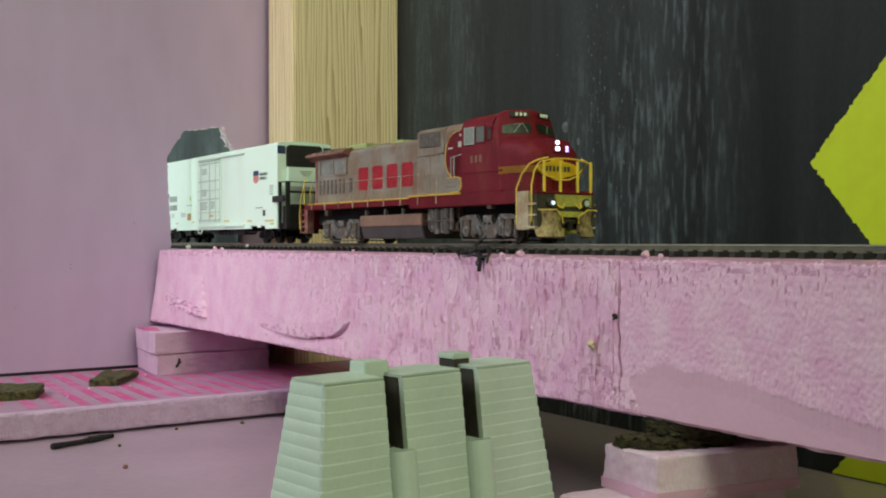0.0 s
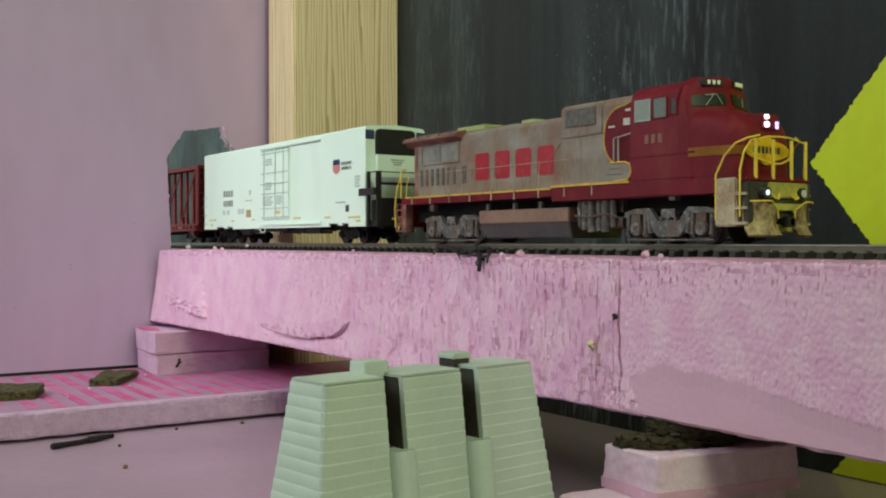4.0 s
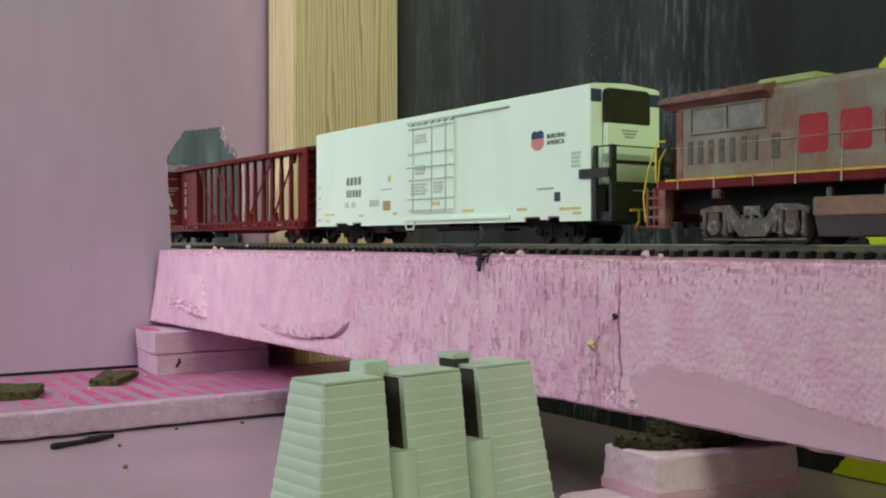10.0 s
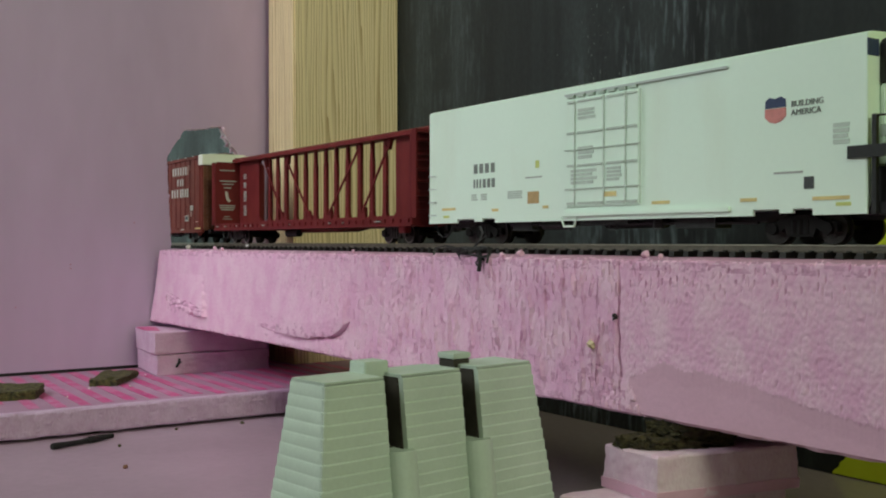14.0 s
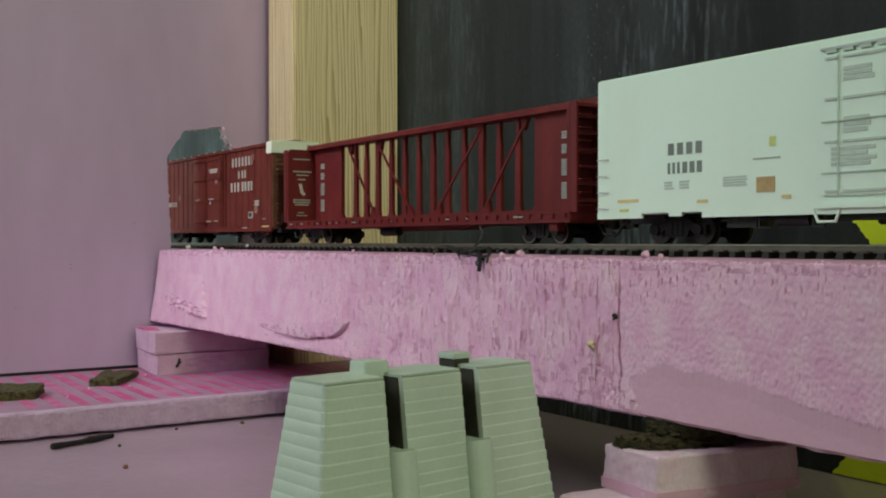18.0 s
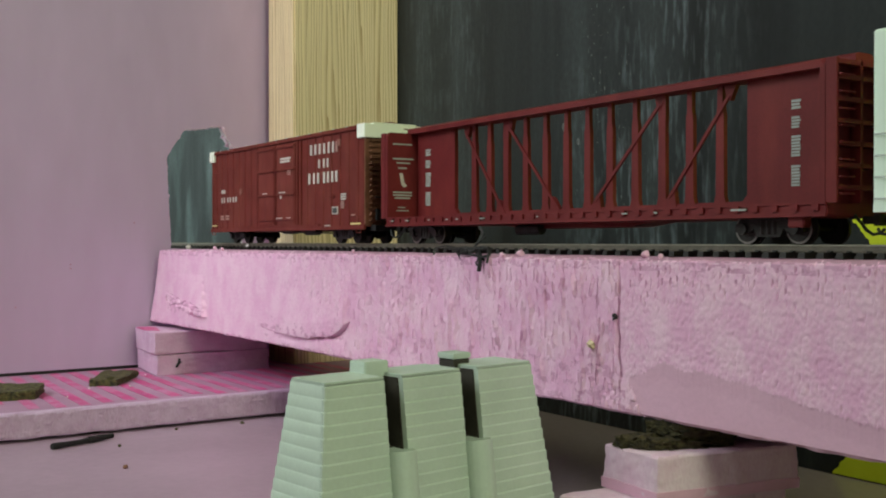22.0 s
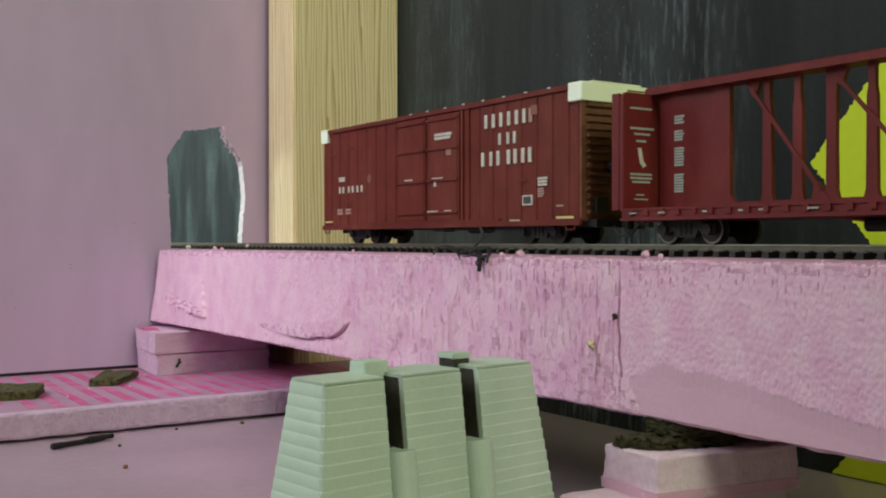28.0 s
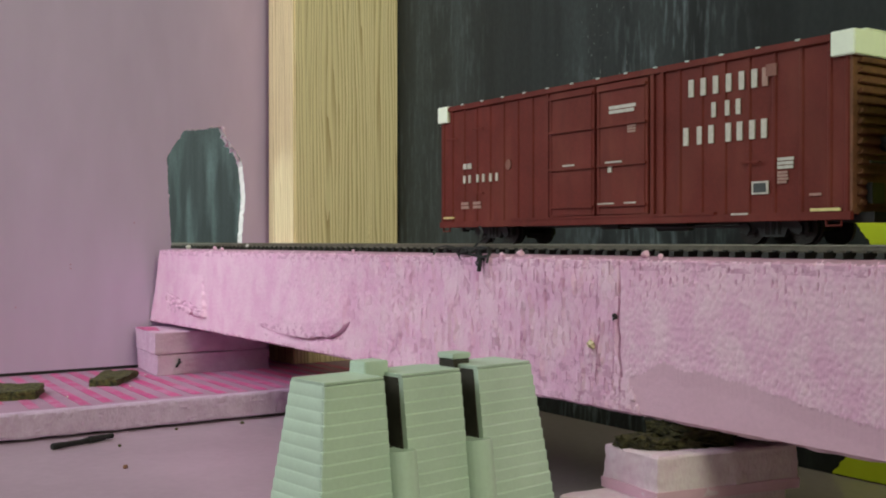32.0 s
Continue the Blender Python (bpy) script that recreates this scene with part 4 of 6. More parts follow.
def small_building():
    """Pale green plastic building with battered lap-sided walls and two slots."""
    ob = empty_thing("model_building", "pale green plastic model building with battered lap-sided walls", "model building")
    ob.matrix_world = pose(-0.2418, -0.1568, 0.0, 0, 0, 7.6)
    H, LEN, DEP, K, A0 = 67.0, 78.8, 16.0, 0.125, 1.1
    slots = ((20.8, 27.2, 47.0), (49.3, 56.2, 46.5))

    def out(z):
        return (H - z) * K
    core = bmesh.new()
    segs = ((A0, slots[0][0]), (slots[0][1], slots[1][0]), (slots[1][1], LEN))
    # wall panels between the slots run the full height, the slots are open down to a sill
    for i, (a, b) in enumerate(segs):
        lo = a - out(0) if i == 0 else a
        hi = b + out(0) if i == 2 else b
        v = [(-DEP - out(0), lo, 0), (out(0) - 0.6, lo, 0), (out(0) - 0.6, hi, 0), (-DEP - out(0), hi, 0), (-DEP, a, H), (-0.6, a, H), (-0.6, b, H), (-DEP, b, H)]
        vs = [core.verts.new([c * MM for c in p]) for p in v]
        for f in ((3, 2, 1, 0), (4, 5, 6, 7), (0, 1, 5, 4), (1, 2, 6, 5), (2, 3, 7, 6), (3, 0, 4, 7)):
            core.faces.new([vs[k] for k in f])
    part("wall", core, GREENP, ob)
    for a, b, top in slots:
        bm = bmesh.new()
        cube(bm, -DEP - 4, out(top) - 1.5, a, b, 0, top)
        cube(bm, -DEP - 1, -DEP + 1.5, a, b, top, H)
        part("slot_sill", bm, GREENP, ob)
        # dark panels paint the slot's inner shade
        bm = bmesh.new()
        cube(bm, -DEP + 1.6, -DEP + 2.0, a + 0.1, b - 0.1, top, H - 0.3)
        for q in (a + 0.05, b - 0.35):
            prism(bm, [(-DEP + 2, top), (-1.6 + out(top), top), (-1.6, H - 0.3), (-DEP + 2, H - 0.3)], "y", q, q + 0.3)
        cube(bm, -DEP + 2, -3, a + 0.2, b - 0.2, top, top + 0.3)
        part("slot_shade", bm, HOLLOW_SHADE, ob, "dark panels for the shade inside the slot")
        bm = bmesh.new()
        mid, r = (a + b) / 2 + 0.6, (b - a) / 2 + 0.9
        rod(bm, (out(0) + 0.6, mid, 0), (out(top) + 0.6, mid, top + 0.3), r, 18)
        part("round_pilaster", bm, GREENP, ob, bevel=0.2)
        bm = bmesh.new()
        first = a < 30
        lo, hi = (a - 0.5, a + 8.0) if first else (a + 4.5, a + 12.0)
        cube(bm, -DEP + 0.5, -DEP + 8, lo, hi, H - 1 if first else H + 2.2, H + 4.0)
        part("roof_box", bm, GREENP, ob, bevel=0.3)
        if not first:
            # dark block paints the shade below this box
            block("roof_box_shade", ob, HOLLOW_SHADE, -DEP + 1.0, -DEP + 7.5, lo + 0.5, hi - 0.5, H - 0.5, H + 2.2, 0.0, "dark block for the shade under the roof box")
    # lap siding, course by course
    pitch = 3.35
    n = int(H / pitch)
    for i, (a, b) in enumerate(segs):
        for k in range(n):
            zt = H - k * pitch - 0.2
            zb = zt - pitch
            if zb < 0:
                continue
            lo = (a - out(zb) - 0.02) if i == 0 else a + 0.05
            hi = (b + out(zb) + 0.02) if i == 2 else b - 0.05
            bm = bmesh.new()
            prism(bm, [(out(zb) - 1.2, zt), (out(zt) - 0.05, zt), (out(zt) + 0.34, zt - 0.45), (out(zb) + 0.0, zb), (out(zb) - 1.2, zb)], "y", lo, hi)
            part("siding_course", bm, GREENP, ob)
    for k in range(n):
        zt = H - k * pitch - 0.2
        zb = zt - pitch
        if zb < 0:
            continue
        bm = bmesh.new()
        prism(bm, [(A0 - out(zb) + 1.2, zt), (A0 - out(zt) + 0.05, zt), (A0 - out(zt) - 0.2, zt - 0.42), (A0 - out(zb), zb), (A0 - out(zb) + 1.2, zb)], "x", -DEP - out(zb), out(zb) - 0.02)
        part("siding_course", bm, GREENP, ob)
    block("roof_panel", ob, GREENP, -DEP, 0.1, A0 - 0.2, slots[0][0], H, H + 0.7, 0.2)
    block("roof_panel", ob, GREENP, -DEP, 0.1, slots[0][1], slots[1][0], H, H + 0.7, 0.2)
    block("roof_panel", ob, GREENP, -DEP, 0.1, slots[1][1], LEN + 0.2, H, H + 0.7, 0.2)


supports()
small_building()

# ---- the train; each vehicle's own space has x ahead, z up from the rail ----
TRAIN = [(0, -0.7963), (0.5, -0.7855), (1, -0.7742), (1.5, -0.7618), (2, -0.7477), (2.5, -0.7333), (3, -0.7186), (3.5, -0.7040), (6, -0.6318), (9, -0.5467), (13, -0.4309), (17, -0.3160), (21, -0.2011), (25, -0.0905), (28, -0.0062), (32, 0.1105)]


def run_to(t):
    """Where the train's mark stands at t, with even glides between the rows."""
    for (t0, a), (t1, b) in zip(TRAIN, TRAIN[1:]):
        if t <= t1:
            return a + (b - a) * (t - t0) / (t1 - t0)
    return TRAIN[-1][1]


ROLLING = []
WHEELS = []


def sideframe_pts(wb, kind):
    h = wb / 2
    if kind == "freight":
        return [(-h - 3.2, 3.9), (-h - 3.2, 6.6), (-h + 2.2, 7.4), (-4.2, 9.2), (4.2, 9.2), (h - 2.2, 7.4), (h + 3.2, 6.6), (h + 3.2, 3.9), (h - 2.8, 3.9), (h - 4.2, 5.2), (4.6, 2.4), (-4.6, 2.4), (-h + 4.2, 5.2), (-h + 2.8, 3.9)]
    return [(-h - 6.0, 9.6), (-h - 6.2, 11.6), (-h - 1, 12.8), (-9.2, 12.9), (-7.4, 11.2), (-5.2, 8.4), (5.2, 8.4), (7.4, 11.2), (9.2, 12.9), (h + 1, 12.8), (h + 6.2, 11.6), (h + 6.0, 9.6), (h + 3.4, 10.8), (11.6, 10.8), (9.4, 8.6), (7.0, 4.6), (5.0, 2.6), (-5.0, 2.6), (-7.0, 4.6), (-9.4, 8.6), (-11.6, 10.8), (-h - 3.4, 10.8)]


def bogie(car, x, wb, kind, r, mframe):
    bm = bmesh.new()
    cube(bm, -3.6, 3.6, -10.5, 10.5, 4.6, 9.4)
    rod(bm, (0, 0, 9), (0, 0, 13.5), 4.5, 12)
    truck = part("truck", bm, BLACKP if kind == "freight" else SOOT, car)
    truck.location = (x * MM, 0, 0)
    ys = 11.2 if kind == "freight" else 12.6
    for s in (-1, 1):
        bm = bmesh.new()
        prism(bm, sideframe_pts(wb, kind), "y", s * ys - 0.9, s * ys + 0.9)
        for q in (-wb / 2, wb / 2):
            rod(bm, (q, s * ys, r), (q, s * (ys + 1.8), r), 1.9 if kind == "freight" else 2.5, 10)
        if kind == "freight":
            for q in (-2.4, 0, 2.4):
                rod(bm, (q, s * (ys + 0.4), 3.2), (q, s * (ys + 0.4), 7.6), 1.0, 8)
        else:
            rod(bm, (-8.6, s * (ys + 0.5), 4), (-10.2, s * (ys + 0.5), 11.6), 0.9, 8)
            rod(bm, (8.6, s * (ys + 0.5), 4), (10.2, s * (ys + 0.5), 11.6), 0.9, 8)
            cube(bm, -3.2, 3.2, s * ys - 1.0, s * ys + 1.2, 9.4, 12.4)
            for q in (-3.4, 0, 3.4):
                rod(bm, (q, s * (ys + 0.5), 8.0), (q, s * (ys + 0.5), 9.6), 0.9, 8)
            for q in (-3.0, 3.0):
                rod(bm, (q, s * (ys + 0.7), 5.2), (q, s * (ys + 1.2), 5.2), 0.5, 8)
            wire(bm, [(-wb / 2 - 5, s * (ys + 0.6), 1.7), (-6, s * (ys + 0.6), 1.5), (6, s * (ys + 0.6), 1.5), (wb / 2 + 5, s * (ys + 0.6), 1.7)], 0.4, 6)
            for q in (-wb / 2, wb / 2):
                ab = bmesh.new()
                cube(ab, q - 2.3, q + 2.3, s * ys - 1.4, s * ys - 0.2, 4.2, 10.7)
                rod(ab, (q, s * ys - s, 5.8), (q, s * (ys + 1.3), 5.8), 3.0, 16)
                rod(ab, (q, s * (ys + 1.4), 5.8), (q, s * (ys + 1.9), 5.8), 1.2, 10)
                part("axle_box", ab, AXLEBOX, truck, "rust-brown axle box", 0.15)
                ab = bmesh.new()
                for d in (-4.3, 4.3):
                    rod(ab, (q + d, s * (ys + 0.4), 4.0), (q + d, s * (ys + 0.4), 10.6), 0.95, 8)
                    rod(ab, (q + d, s * (ys + 0.4), 3.4), (q + d, s * (ys + 0.4), 4.2), 1.3, 8)
                cube(ab, q - 5.2, q - 3.3, s * ys - 0.6, s * ys + 0.7, 2.6, 3.3)
                cube(ab, q + 3.3, q + 5.2, s * ys - 0.6, s * ys + 0.7, 2.6, 3.3)
                part("spring_gear", ab, mframe, truck)
        part("sideframe", bm, mframe, truck)
    for q in (-wb / 2, wb / 2):
        bm = bmesh.new()
        rod(bm, (0, -10.4, 0), (0, 10.4, 0), 1.0, 8)
        for s in (-1, 1):
            rod(bm, (0, s * 7.4, 0), (0, s * 8.0, 0), r + 0.7, 26)
            rod(bm, (0, s * 8.0, 0), (0, s * 9.8, 0), r, 26)
            for k in range(6):
                a = k * math.pi / 3
                rod(bm, (math.cos(a) * r * 0.55, s * 9.7, math.sin(a) * r * 0.55), (math.cos(a) * r * 0.55, s * 10.0, math.sin(a) * r * 0.55), 0.6, 6)
        w = part("wheelset", bm, WHEELM if kind == "freight" else DARKIRON, truck)
        w.location = (q * MM, 0, r * MM)
        if mframe is WHEELM:
            for s in (-1, 1):
                bm = bmesh.new()
                rod(bm, (0, s * 9.75, 0), (0, s * 9.95, 0), r * 0.97, 26)
                part("rim", bm, WHEELT, w, "bright worn wheel rim")
                bm = bmesh.new()
                rod(bm, (0, s * 9.9, 0), (0, s * 10.1, 0), r * 0.84, 22)
                part("wheel_web", bm, WHEELM, w)
        WHEELS.append((w, q, r))
    return truck


def coupler(car, x, s):
    bm = bmesh.new()
    a, b = sorted((x, x + s * 7))
    cube(bm, a, b, -1.3, 1.3, 6.2, 8.6)
    cube(bm, b - 2.4 if s > 0 else a, b if s > 0 else a + 2.4, -2.6, 1.4, 5.6, 9.2)
    part("coupler", bm, WHEELM, car, "dark metal knuckle coupler", 0.25)


def air_hose(car, x, s):
    bm = bmesh.new()
    wire(bm, [(x, -4.5, 8.4), (x + s * 2.5, -5.2, 6.6), (x + s * 4.2, -5.4, 4.4), (x + s * 6.4, -5.2, 3.0), (x + s * 8.6, -4.6, 3.4), (x + s * 9.6, -4.2, 4.8)], 0.5, 6)
    rod(bm, (x - s * 1.5, -4.5, 8.4), (x + s * 0.4, -4.5, 8.4), 0.8, 8)
    part("air_hose", bm, BLACKP, car, "black rubber air hose")


def plate(car, name, m, x0, x1, z0, z1, y, label="", t=0.18):
    """A thin painted mark or raised panel on the side that faces the window."""
    return block(name, car, m, x0, x1, y - t, y + 0.3, z0, z1, 0.0, label)


def bars(car, m, x0, x1, z0, z1, n, y, name="lettering", seed=1):
    """Unreadable writing: n lines of plain bars."""
    rng = random.Random(seed)
    bm = bmesh.new()
    h = (z1 - z0) / n
    for i in range(n):
        cut = rng.uniform(0, 0.22) * (x1 - x0)
        cube(bm, x0, x1 - cut, y - 0.14, y + 0.2, z1 - (i + 1) * h + 0.25 * h, z1 - i * h)
    return part(name, bm, m, car)


def blocks_row(car, m, x0, x1, z0, z1, n, y, name="lettering", fill=0.72):
    """A row of plain letter-sized shapes."""
    bm = bmesh.new()
    w = (x1 - x0) / n
    for i in range(n):
        cube(bm, x0 + i * w, x0 + i * w + w * fill, y - 0.14, y + 0.2, z0, z1)
    return part(name, bm, m, car)


def words(car, text, size, x, z, y, m):
    cu = bpy.data.curves.new("words", "FONT")
    cu.body, cu.size, cu.extrude = text, size * MM, 0.00012
    tmp = bpy.data.objects.new("words", cu)
    scene.collection.objects.link(tmp)
    me = bpy.data.meshes.new_from_object(tmp.evaluated_get(bpy.context.evaluated_depsgraph_get()))
    bpy.data.objects.remove(tmp)
    ob = new("lettering", me)
    me.materials.clear()
    me.materials.append(m)
    ob.parent = car
    ob.matrix_basis = pose(x * MM, (y - 0.1) * MM, z * MM, 90, 0, 0)
    return ob


def vehicle(name, label, category, u0, u1):
    ob = empty_thing(name, label, category, "vehicles of the train")
    ROLLING.append((ob, (u0 + u1) / 2))
    return ob


SIDE = -18.4


def ladder(car, m, x0, x1, y, zs, name="ladder"):
    bm = bmesh.new()
    for z in zs:
        wire(bm, [(x0, y + 0.9, z), (x0, y, z), (x1, y, z), (x1, y + 0.9, z)], 0.28, 5)
    return part(name, bm, m, car)


def reefer():
    c = vehicle("refrigerator_car", "white model refrigerator car with a black cooling unit at its end", "train car", 0, 227)
    o = 113.5
    x = lambda u: u - o
    bm = bmesh.new()
    prism(bm, [(-18.2, 10.8), (18.2, 10.8), (18.2, 60.2), (16.5, 61.0), (0, 62.0), (-16.5, 61.0), (-18.2, 60.2)], "x", x(0), x(227))
    part("body", bm, WHITE, c, bevel=0.25)
    # lower side sill with notches over the trucks
    bm = bmesh.new()
    for a, b, z in ((0, 23, 9.2), (36, 42, 9.6), (51, 187, 9.0), (197, 202, 9.6), (209, 227, 8.8)):
        cube(bm, x(a), x(b), -18.3, -17.2, z, 11.5)
        cube(bm, x(a), x(b), 17.2, 18.3, z, 11.5)
    part("side_sill", bm, WHITE, c)
    # plug door with its tracks and locking bars
    d = block("door", c, WHITE, x(97.5), x(137.5), -19.1, -17.5, 14.2, 55.6, 0.3)
    bm = bmesh.new()
    for z in (54.4, 42.5, 30.0, 15.6):
        for a, b in ((99, 103), (105, 118.5), (121, 130), (131.5, 136.5)):
            cube(bm, x(a), x(b), -19.6, -19.0, z - 0.35, z + 0.35)
    part("door_rail", bm, INKFAINT, d)
    for a, b, z0, z1 in ((103.5, 103.5, 14.5, 55.2), (119.6, 119.6, 14.5, 55.2), (131, 131, 14.5, 55.2), (138.5, 138.5, 14.5, 55.2), (98, 138, 36, 36), (98, 138, 21, 21)):
        bm = bmesh.new()
        rod(bm, (x(a), -19.6, z0), (x(b), -19.5, z1), 0.24, 6)
        part("locking_bar", bm, INKFAINT, d)
    bm = bmesh.new()
    cube(bm, x(97), x(177), -19.1, -18.0, 57.0, 57.8)
    part("door_track", bm, GREYW, c, bevel=0.15)
    bm = bmesh.new()
    for k in range(7):
        cube(bm, x(99 + k * 5.6), x(102.6 + k * 5.6), -19.4, -18.0, 56.0, 56.9)
    part("door_hanger", bm, INKFAINT, c)
    bm = bmesh.new()
    cube(bm, x(96), x(178), -19.4, -17.8, 10.6, 12.2)
    part("door_sill", bm, WHITE, c, bevel=0.15)
    bm = bmesh.new()
    wire(bm, [(x(94.5), -18.4, 10.5), (x(96), -18.4, 6.8), (x(102), -18.4, 6.8), (x(103.5), -18.4, 10.5)], 0.5, 6)
    part("stirrup_step", bm, WHITE, c)
    y = -18.25
    for k in range(4):
        plate(c, "lettering", INKSOFT, x(35.8) + 4.15 * k, x(35.8) + 4.15 * k + 2.5, 30.6, 34.6, y)
    for k, (a, w) in enumerate(((35.6, 1.0), (37.8, 1.0), (40.0, 1.0), (42.4, 2.0), (45.6, 2.0), (48.8, 2.0))):
        plate(c, "lettering", INKSOFT, x(a), x(a) + w, 24.2, 28.0, y)
    bars(c, INKFAINT, x(34), x(38.5), 18.6, 21.6, 3, y, seed=2)
    bars(c, INKFAINT, x(41), x(45.5), 18.6, 21.6, 3, y, seed=3)
    bars(c, INKFAINT, x(60), x(70), 18.6, 22.0, 4, y, seed=4)
    plate(c, "decal", TAGBROWN, x(73.4), x(80.4), 16.4, 21.2, y)
    plate(c, "decal", TAGGREEN, x(78.4), x(80.6), 30.6, 33.6, y)
    for a, b, z, m in ((11, 22, 15.0, TAGYEL), (12, 17, 11.6, TAGGREEN), (49, 54, 13.8, TAGYEL), (83, 87, 14.2, TAGYEL), (143, 152, 14.0, TAGYEL), (182, 189, 13.6, TAGYEL), (209, 222, 13.2, TAGYEL), (217, 222.5, 11.3, TAGGREEN)):
        plate(c, "decal", m, x(a), x(b) - 0.6, z, z + 1.1, y)
    bars(c, INKGREY, x(72), x(84), 26.6, 27.2, 1, y, seed=5)
    bars(c, INKFAINT, x(105), x(116), 47.0, 51.4, 3, -19.2, seed=6)
    bars(c, INKFAINT, x(105), x(114), 32.0, 37.0, 3, -19.2, seed=7)
    bars(c, INKFAINT, x(101), x(116), 22.5, 28.4, 4, -19.2, seed=8)
    bars(c, INKFAINT, x(121), x(129), 23.0, 28.4, 4, -19.2, seed=9)
    plate(c, "decal", TAGYEL, x(119), x(126), 17.6, 19.4, -19.2)
    bars(c, INKGREY, x(195), x(207), 21.5, 22.3, 1, y, seed=10)
    plate(c, "decal", INK, x(206), x(209.4), 16.8, 20.4, y)
    bars(c, INKFAINT, x(216), x(222), 29.0, 35.5, 4, y, seed=11)
    # a shield mark in two colours beside two painted words
    bm = bmesh.new()
    prism(bm, [(x(191.6), 42.2), (x(191.8), 44.6), (x(193.4), 45.5), (x(195.4), 45.0), (x(197.6), 45.5), (x(199.2), 44.6), (x(199.4), 42.2)], "y", y - 0.15, y + 0.2)
    part("shield_top", bm, NAVY, c)
    bm = bmesh.new()
    prism(bm, [(x(191.6), 42.0), (x(199.4), 42.0), (x(199.4), 39.4), (x(197.6), 37.9), (x(195.5), 37.4), (x(193.4), 37.9), (x(191.6), 39.4)], "y", y - 0.15, y + 0.2)
    part("shield_base", bm, SHIELDRED, c)
    words(c, "BUILDING", 2.55, x(201.3), 41.9, y, INKSOFT)
    words(c, "AMERICA", 2.55, x(201.3), 39.3, y, INKSOFT)
    ladder(c, GREYW, x(1), x(6), SIDE - 0.9, (13, 19, 25, 31))
    # the cooling unit on the end wall
    u = block("cooling_unit", c, WHITE, x(227), x(229.2), -12.4, 10.8, 34, 46.2, 0.5)
    bm = bmesh.new()
    prism(bm, [(-12.6, 46.2), (11.0, 46.2), (11.0, 58.2), (9.5, 59.4), (-11, 59.4), (-12.6, 58.2)], "x", x(227), x(229.4))
    g = part("black_grille", bm, BLACKP, u, "black cooling unit cover", 0.5)
    bm = bmesh.new()
    for i in range(5):
        cube(bm, x(229.3), x(229.5), -11.6, 10.0, 48.0 + i * 2.1, 48.2 + i * 2.1)
    part("louvre", bm, BLACKP, g)
    block("grey_band", u, GREYW, x(227), x(229.5), -12.5, 10.9, 31.0, 34.4, 0.3)
    for k, z in enumerate((43.2, 42.0, 40.8)):
        block("lettering", u, INKGREY, x(229.1), x(229.4), -4.5 + k, 4.0 - k, z, z + 0.6)
    block("lower_housing", u, WHITE, x(227), x(229), -12.5, 12.5, 23, 31, 0.3)
    bm = bmesh.new()
    rod(bm, (x(230), -6, 12), (x(230), -6, 22), 3.6, 16)
    rod(bm, (x(230), 5, 12), (x(230), 5, 20), 3.4, 16)
    cube(bm, x(227), x(231), -14.5, 14.5, 10, 22.4)
    part("machinery", bm, BLACKP, c, "black machinery under the cooling unit")
    for yy in ((-18.1, -13.0), (12.6, 18.1)):
        block("decal", c, NAVY, x(226.9), x(227.25), yy[0], yy[1], 54.0, 58.8)
    # end platform, uprights and rails
    p = block("platform", c, BLACKP, x(224), x(237.5), -16.5, 16.5, 8.6, 12.2, 0.3, "black end platform")
    for yy, w, u in ((-16, 1.3, 236.7), (16, 1.1, 236.7), (8, 0.5, 236.7), (-17.4, 0.7, 229), (17.4, 0.7, 229)):
        block("upright", p, BLACKP, x(u) - 0.7, x(u) + 0.7, yy - w, yy + w, 9, 37)
    bm = bmesh.new()
    for z in (22.6, 30.6):
        cube(bm, x(236.2), x(237.3), -17.0, 17.0, z - 0.7, z + 0.7)
    cube(bm, x(221), x(237), -18.9, -17.9, 24.8, 28.4)
    cube(bm, x(228), x(237), 17.2, 18.0, 25.8, 27.2)
    wire(bm, [(x(229), -17.4, 36.6), (x(236.8), -16.4, 36.6), (x(236.8), 16.4, 36.6), (x(229), 17.4, 36.6)], 0.3, 6)
    part("platform_rail", bm, BLACKP, p)
    bm = bmesh.new()
    cube(bm, x(235.4), x(237), -14, 14, 12, 21.5)
    part("toe_panel", bm, BLACKP, p, bevel=0.3)
    bm = bmesh.new()
    for a in (13.8, 20.8):
        cube(bm, x(236.9), x(237.2), -6, 7, a - 1, a - 0.4)
    part("lettering", bm, INKGREY, p)
    bm = bmesh.new()
    wire(bm, [(x(238.6), -9, 12.6), (x(238.6), -4.5, 12.6), (x(238.6), -4.5, 8.5), (x(238.6), -6, 6.5), (x(238.6), 5, 6.5)], 0.55, 6)
    part("uncoupling_lever", bm, RAILYEL, c, "yellow uncoupling lever")
    block("underframe", c, BLACKP, x(4), x(224), -5, 5, 7.5, 11)
    bm = bmesh.new()
    for a, b in ((58, 70), (150, 168)):
        cube(bm, x(a), x(b), -14, -6, 5.5, 11)
    rod(bm, (x(110), -8, 8), (x(140), -8, 8), 2.2, 12)
    wire(bm, [(x(55), -13, 8), (x(185), -13, 7)], 0.5, 6)
    for a in (72, 92, 118, 141):
        wire(bm, [(x(a), -15, 10.5), (x(a), -15, 5.4), (x(a + 4), -15, 5.4), (x(a + 4), -15, 10.5)], 0.35, 5)
    cube(bm, x(102), x(128), -15.5, -8, 7.4, 10.6)
    rod(bm, (x(78), -13, 7.6), (x(90), -13, 7.6), 1.9, 12)
    part("underframe_gear", bm, BLACKP, c)
    for cx in (34, 200):
        bogie(c, x(cx), 20, "freight", 5.0, SOOT)
    coupler(c, x(236), 1)
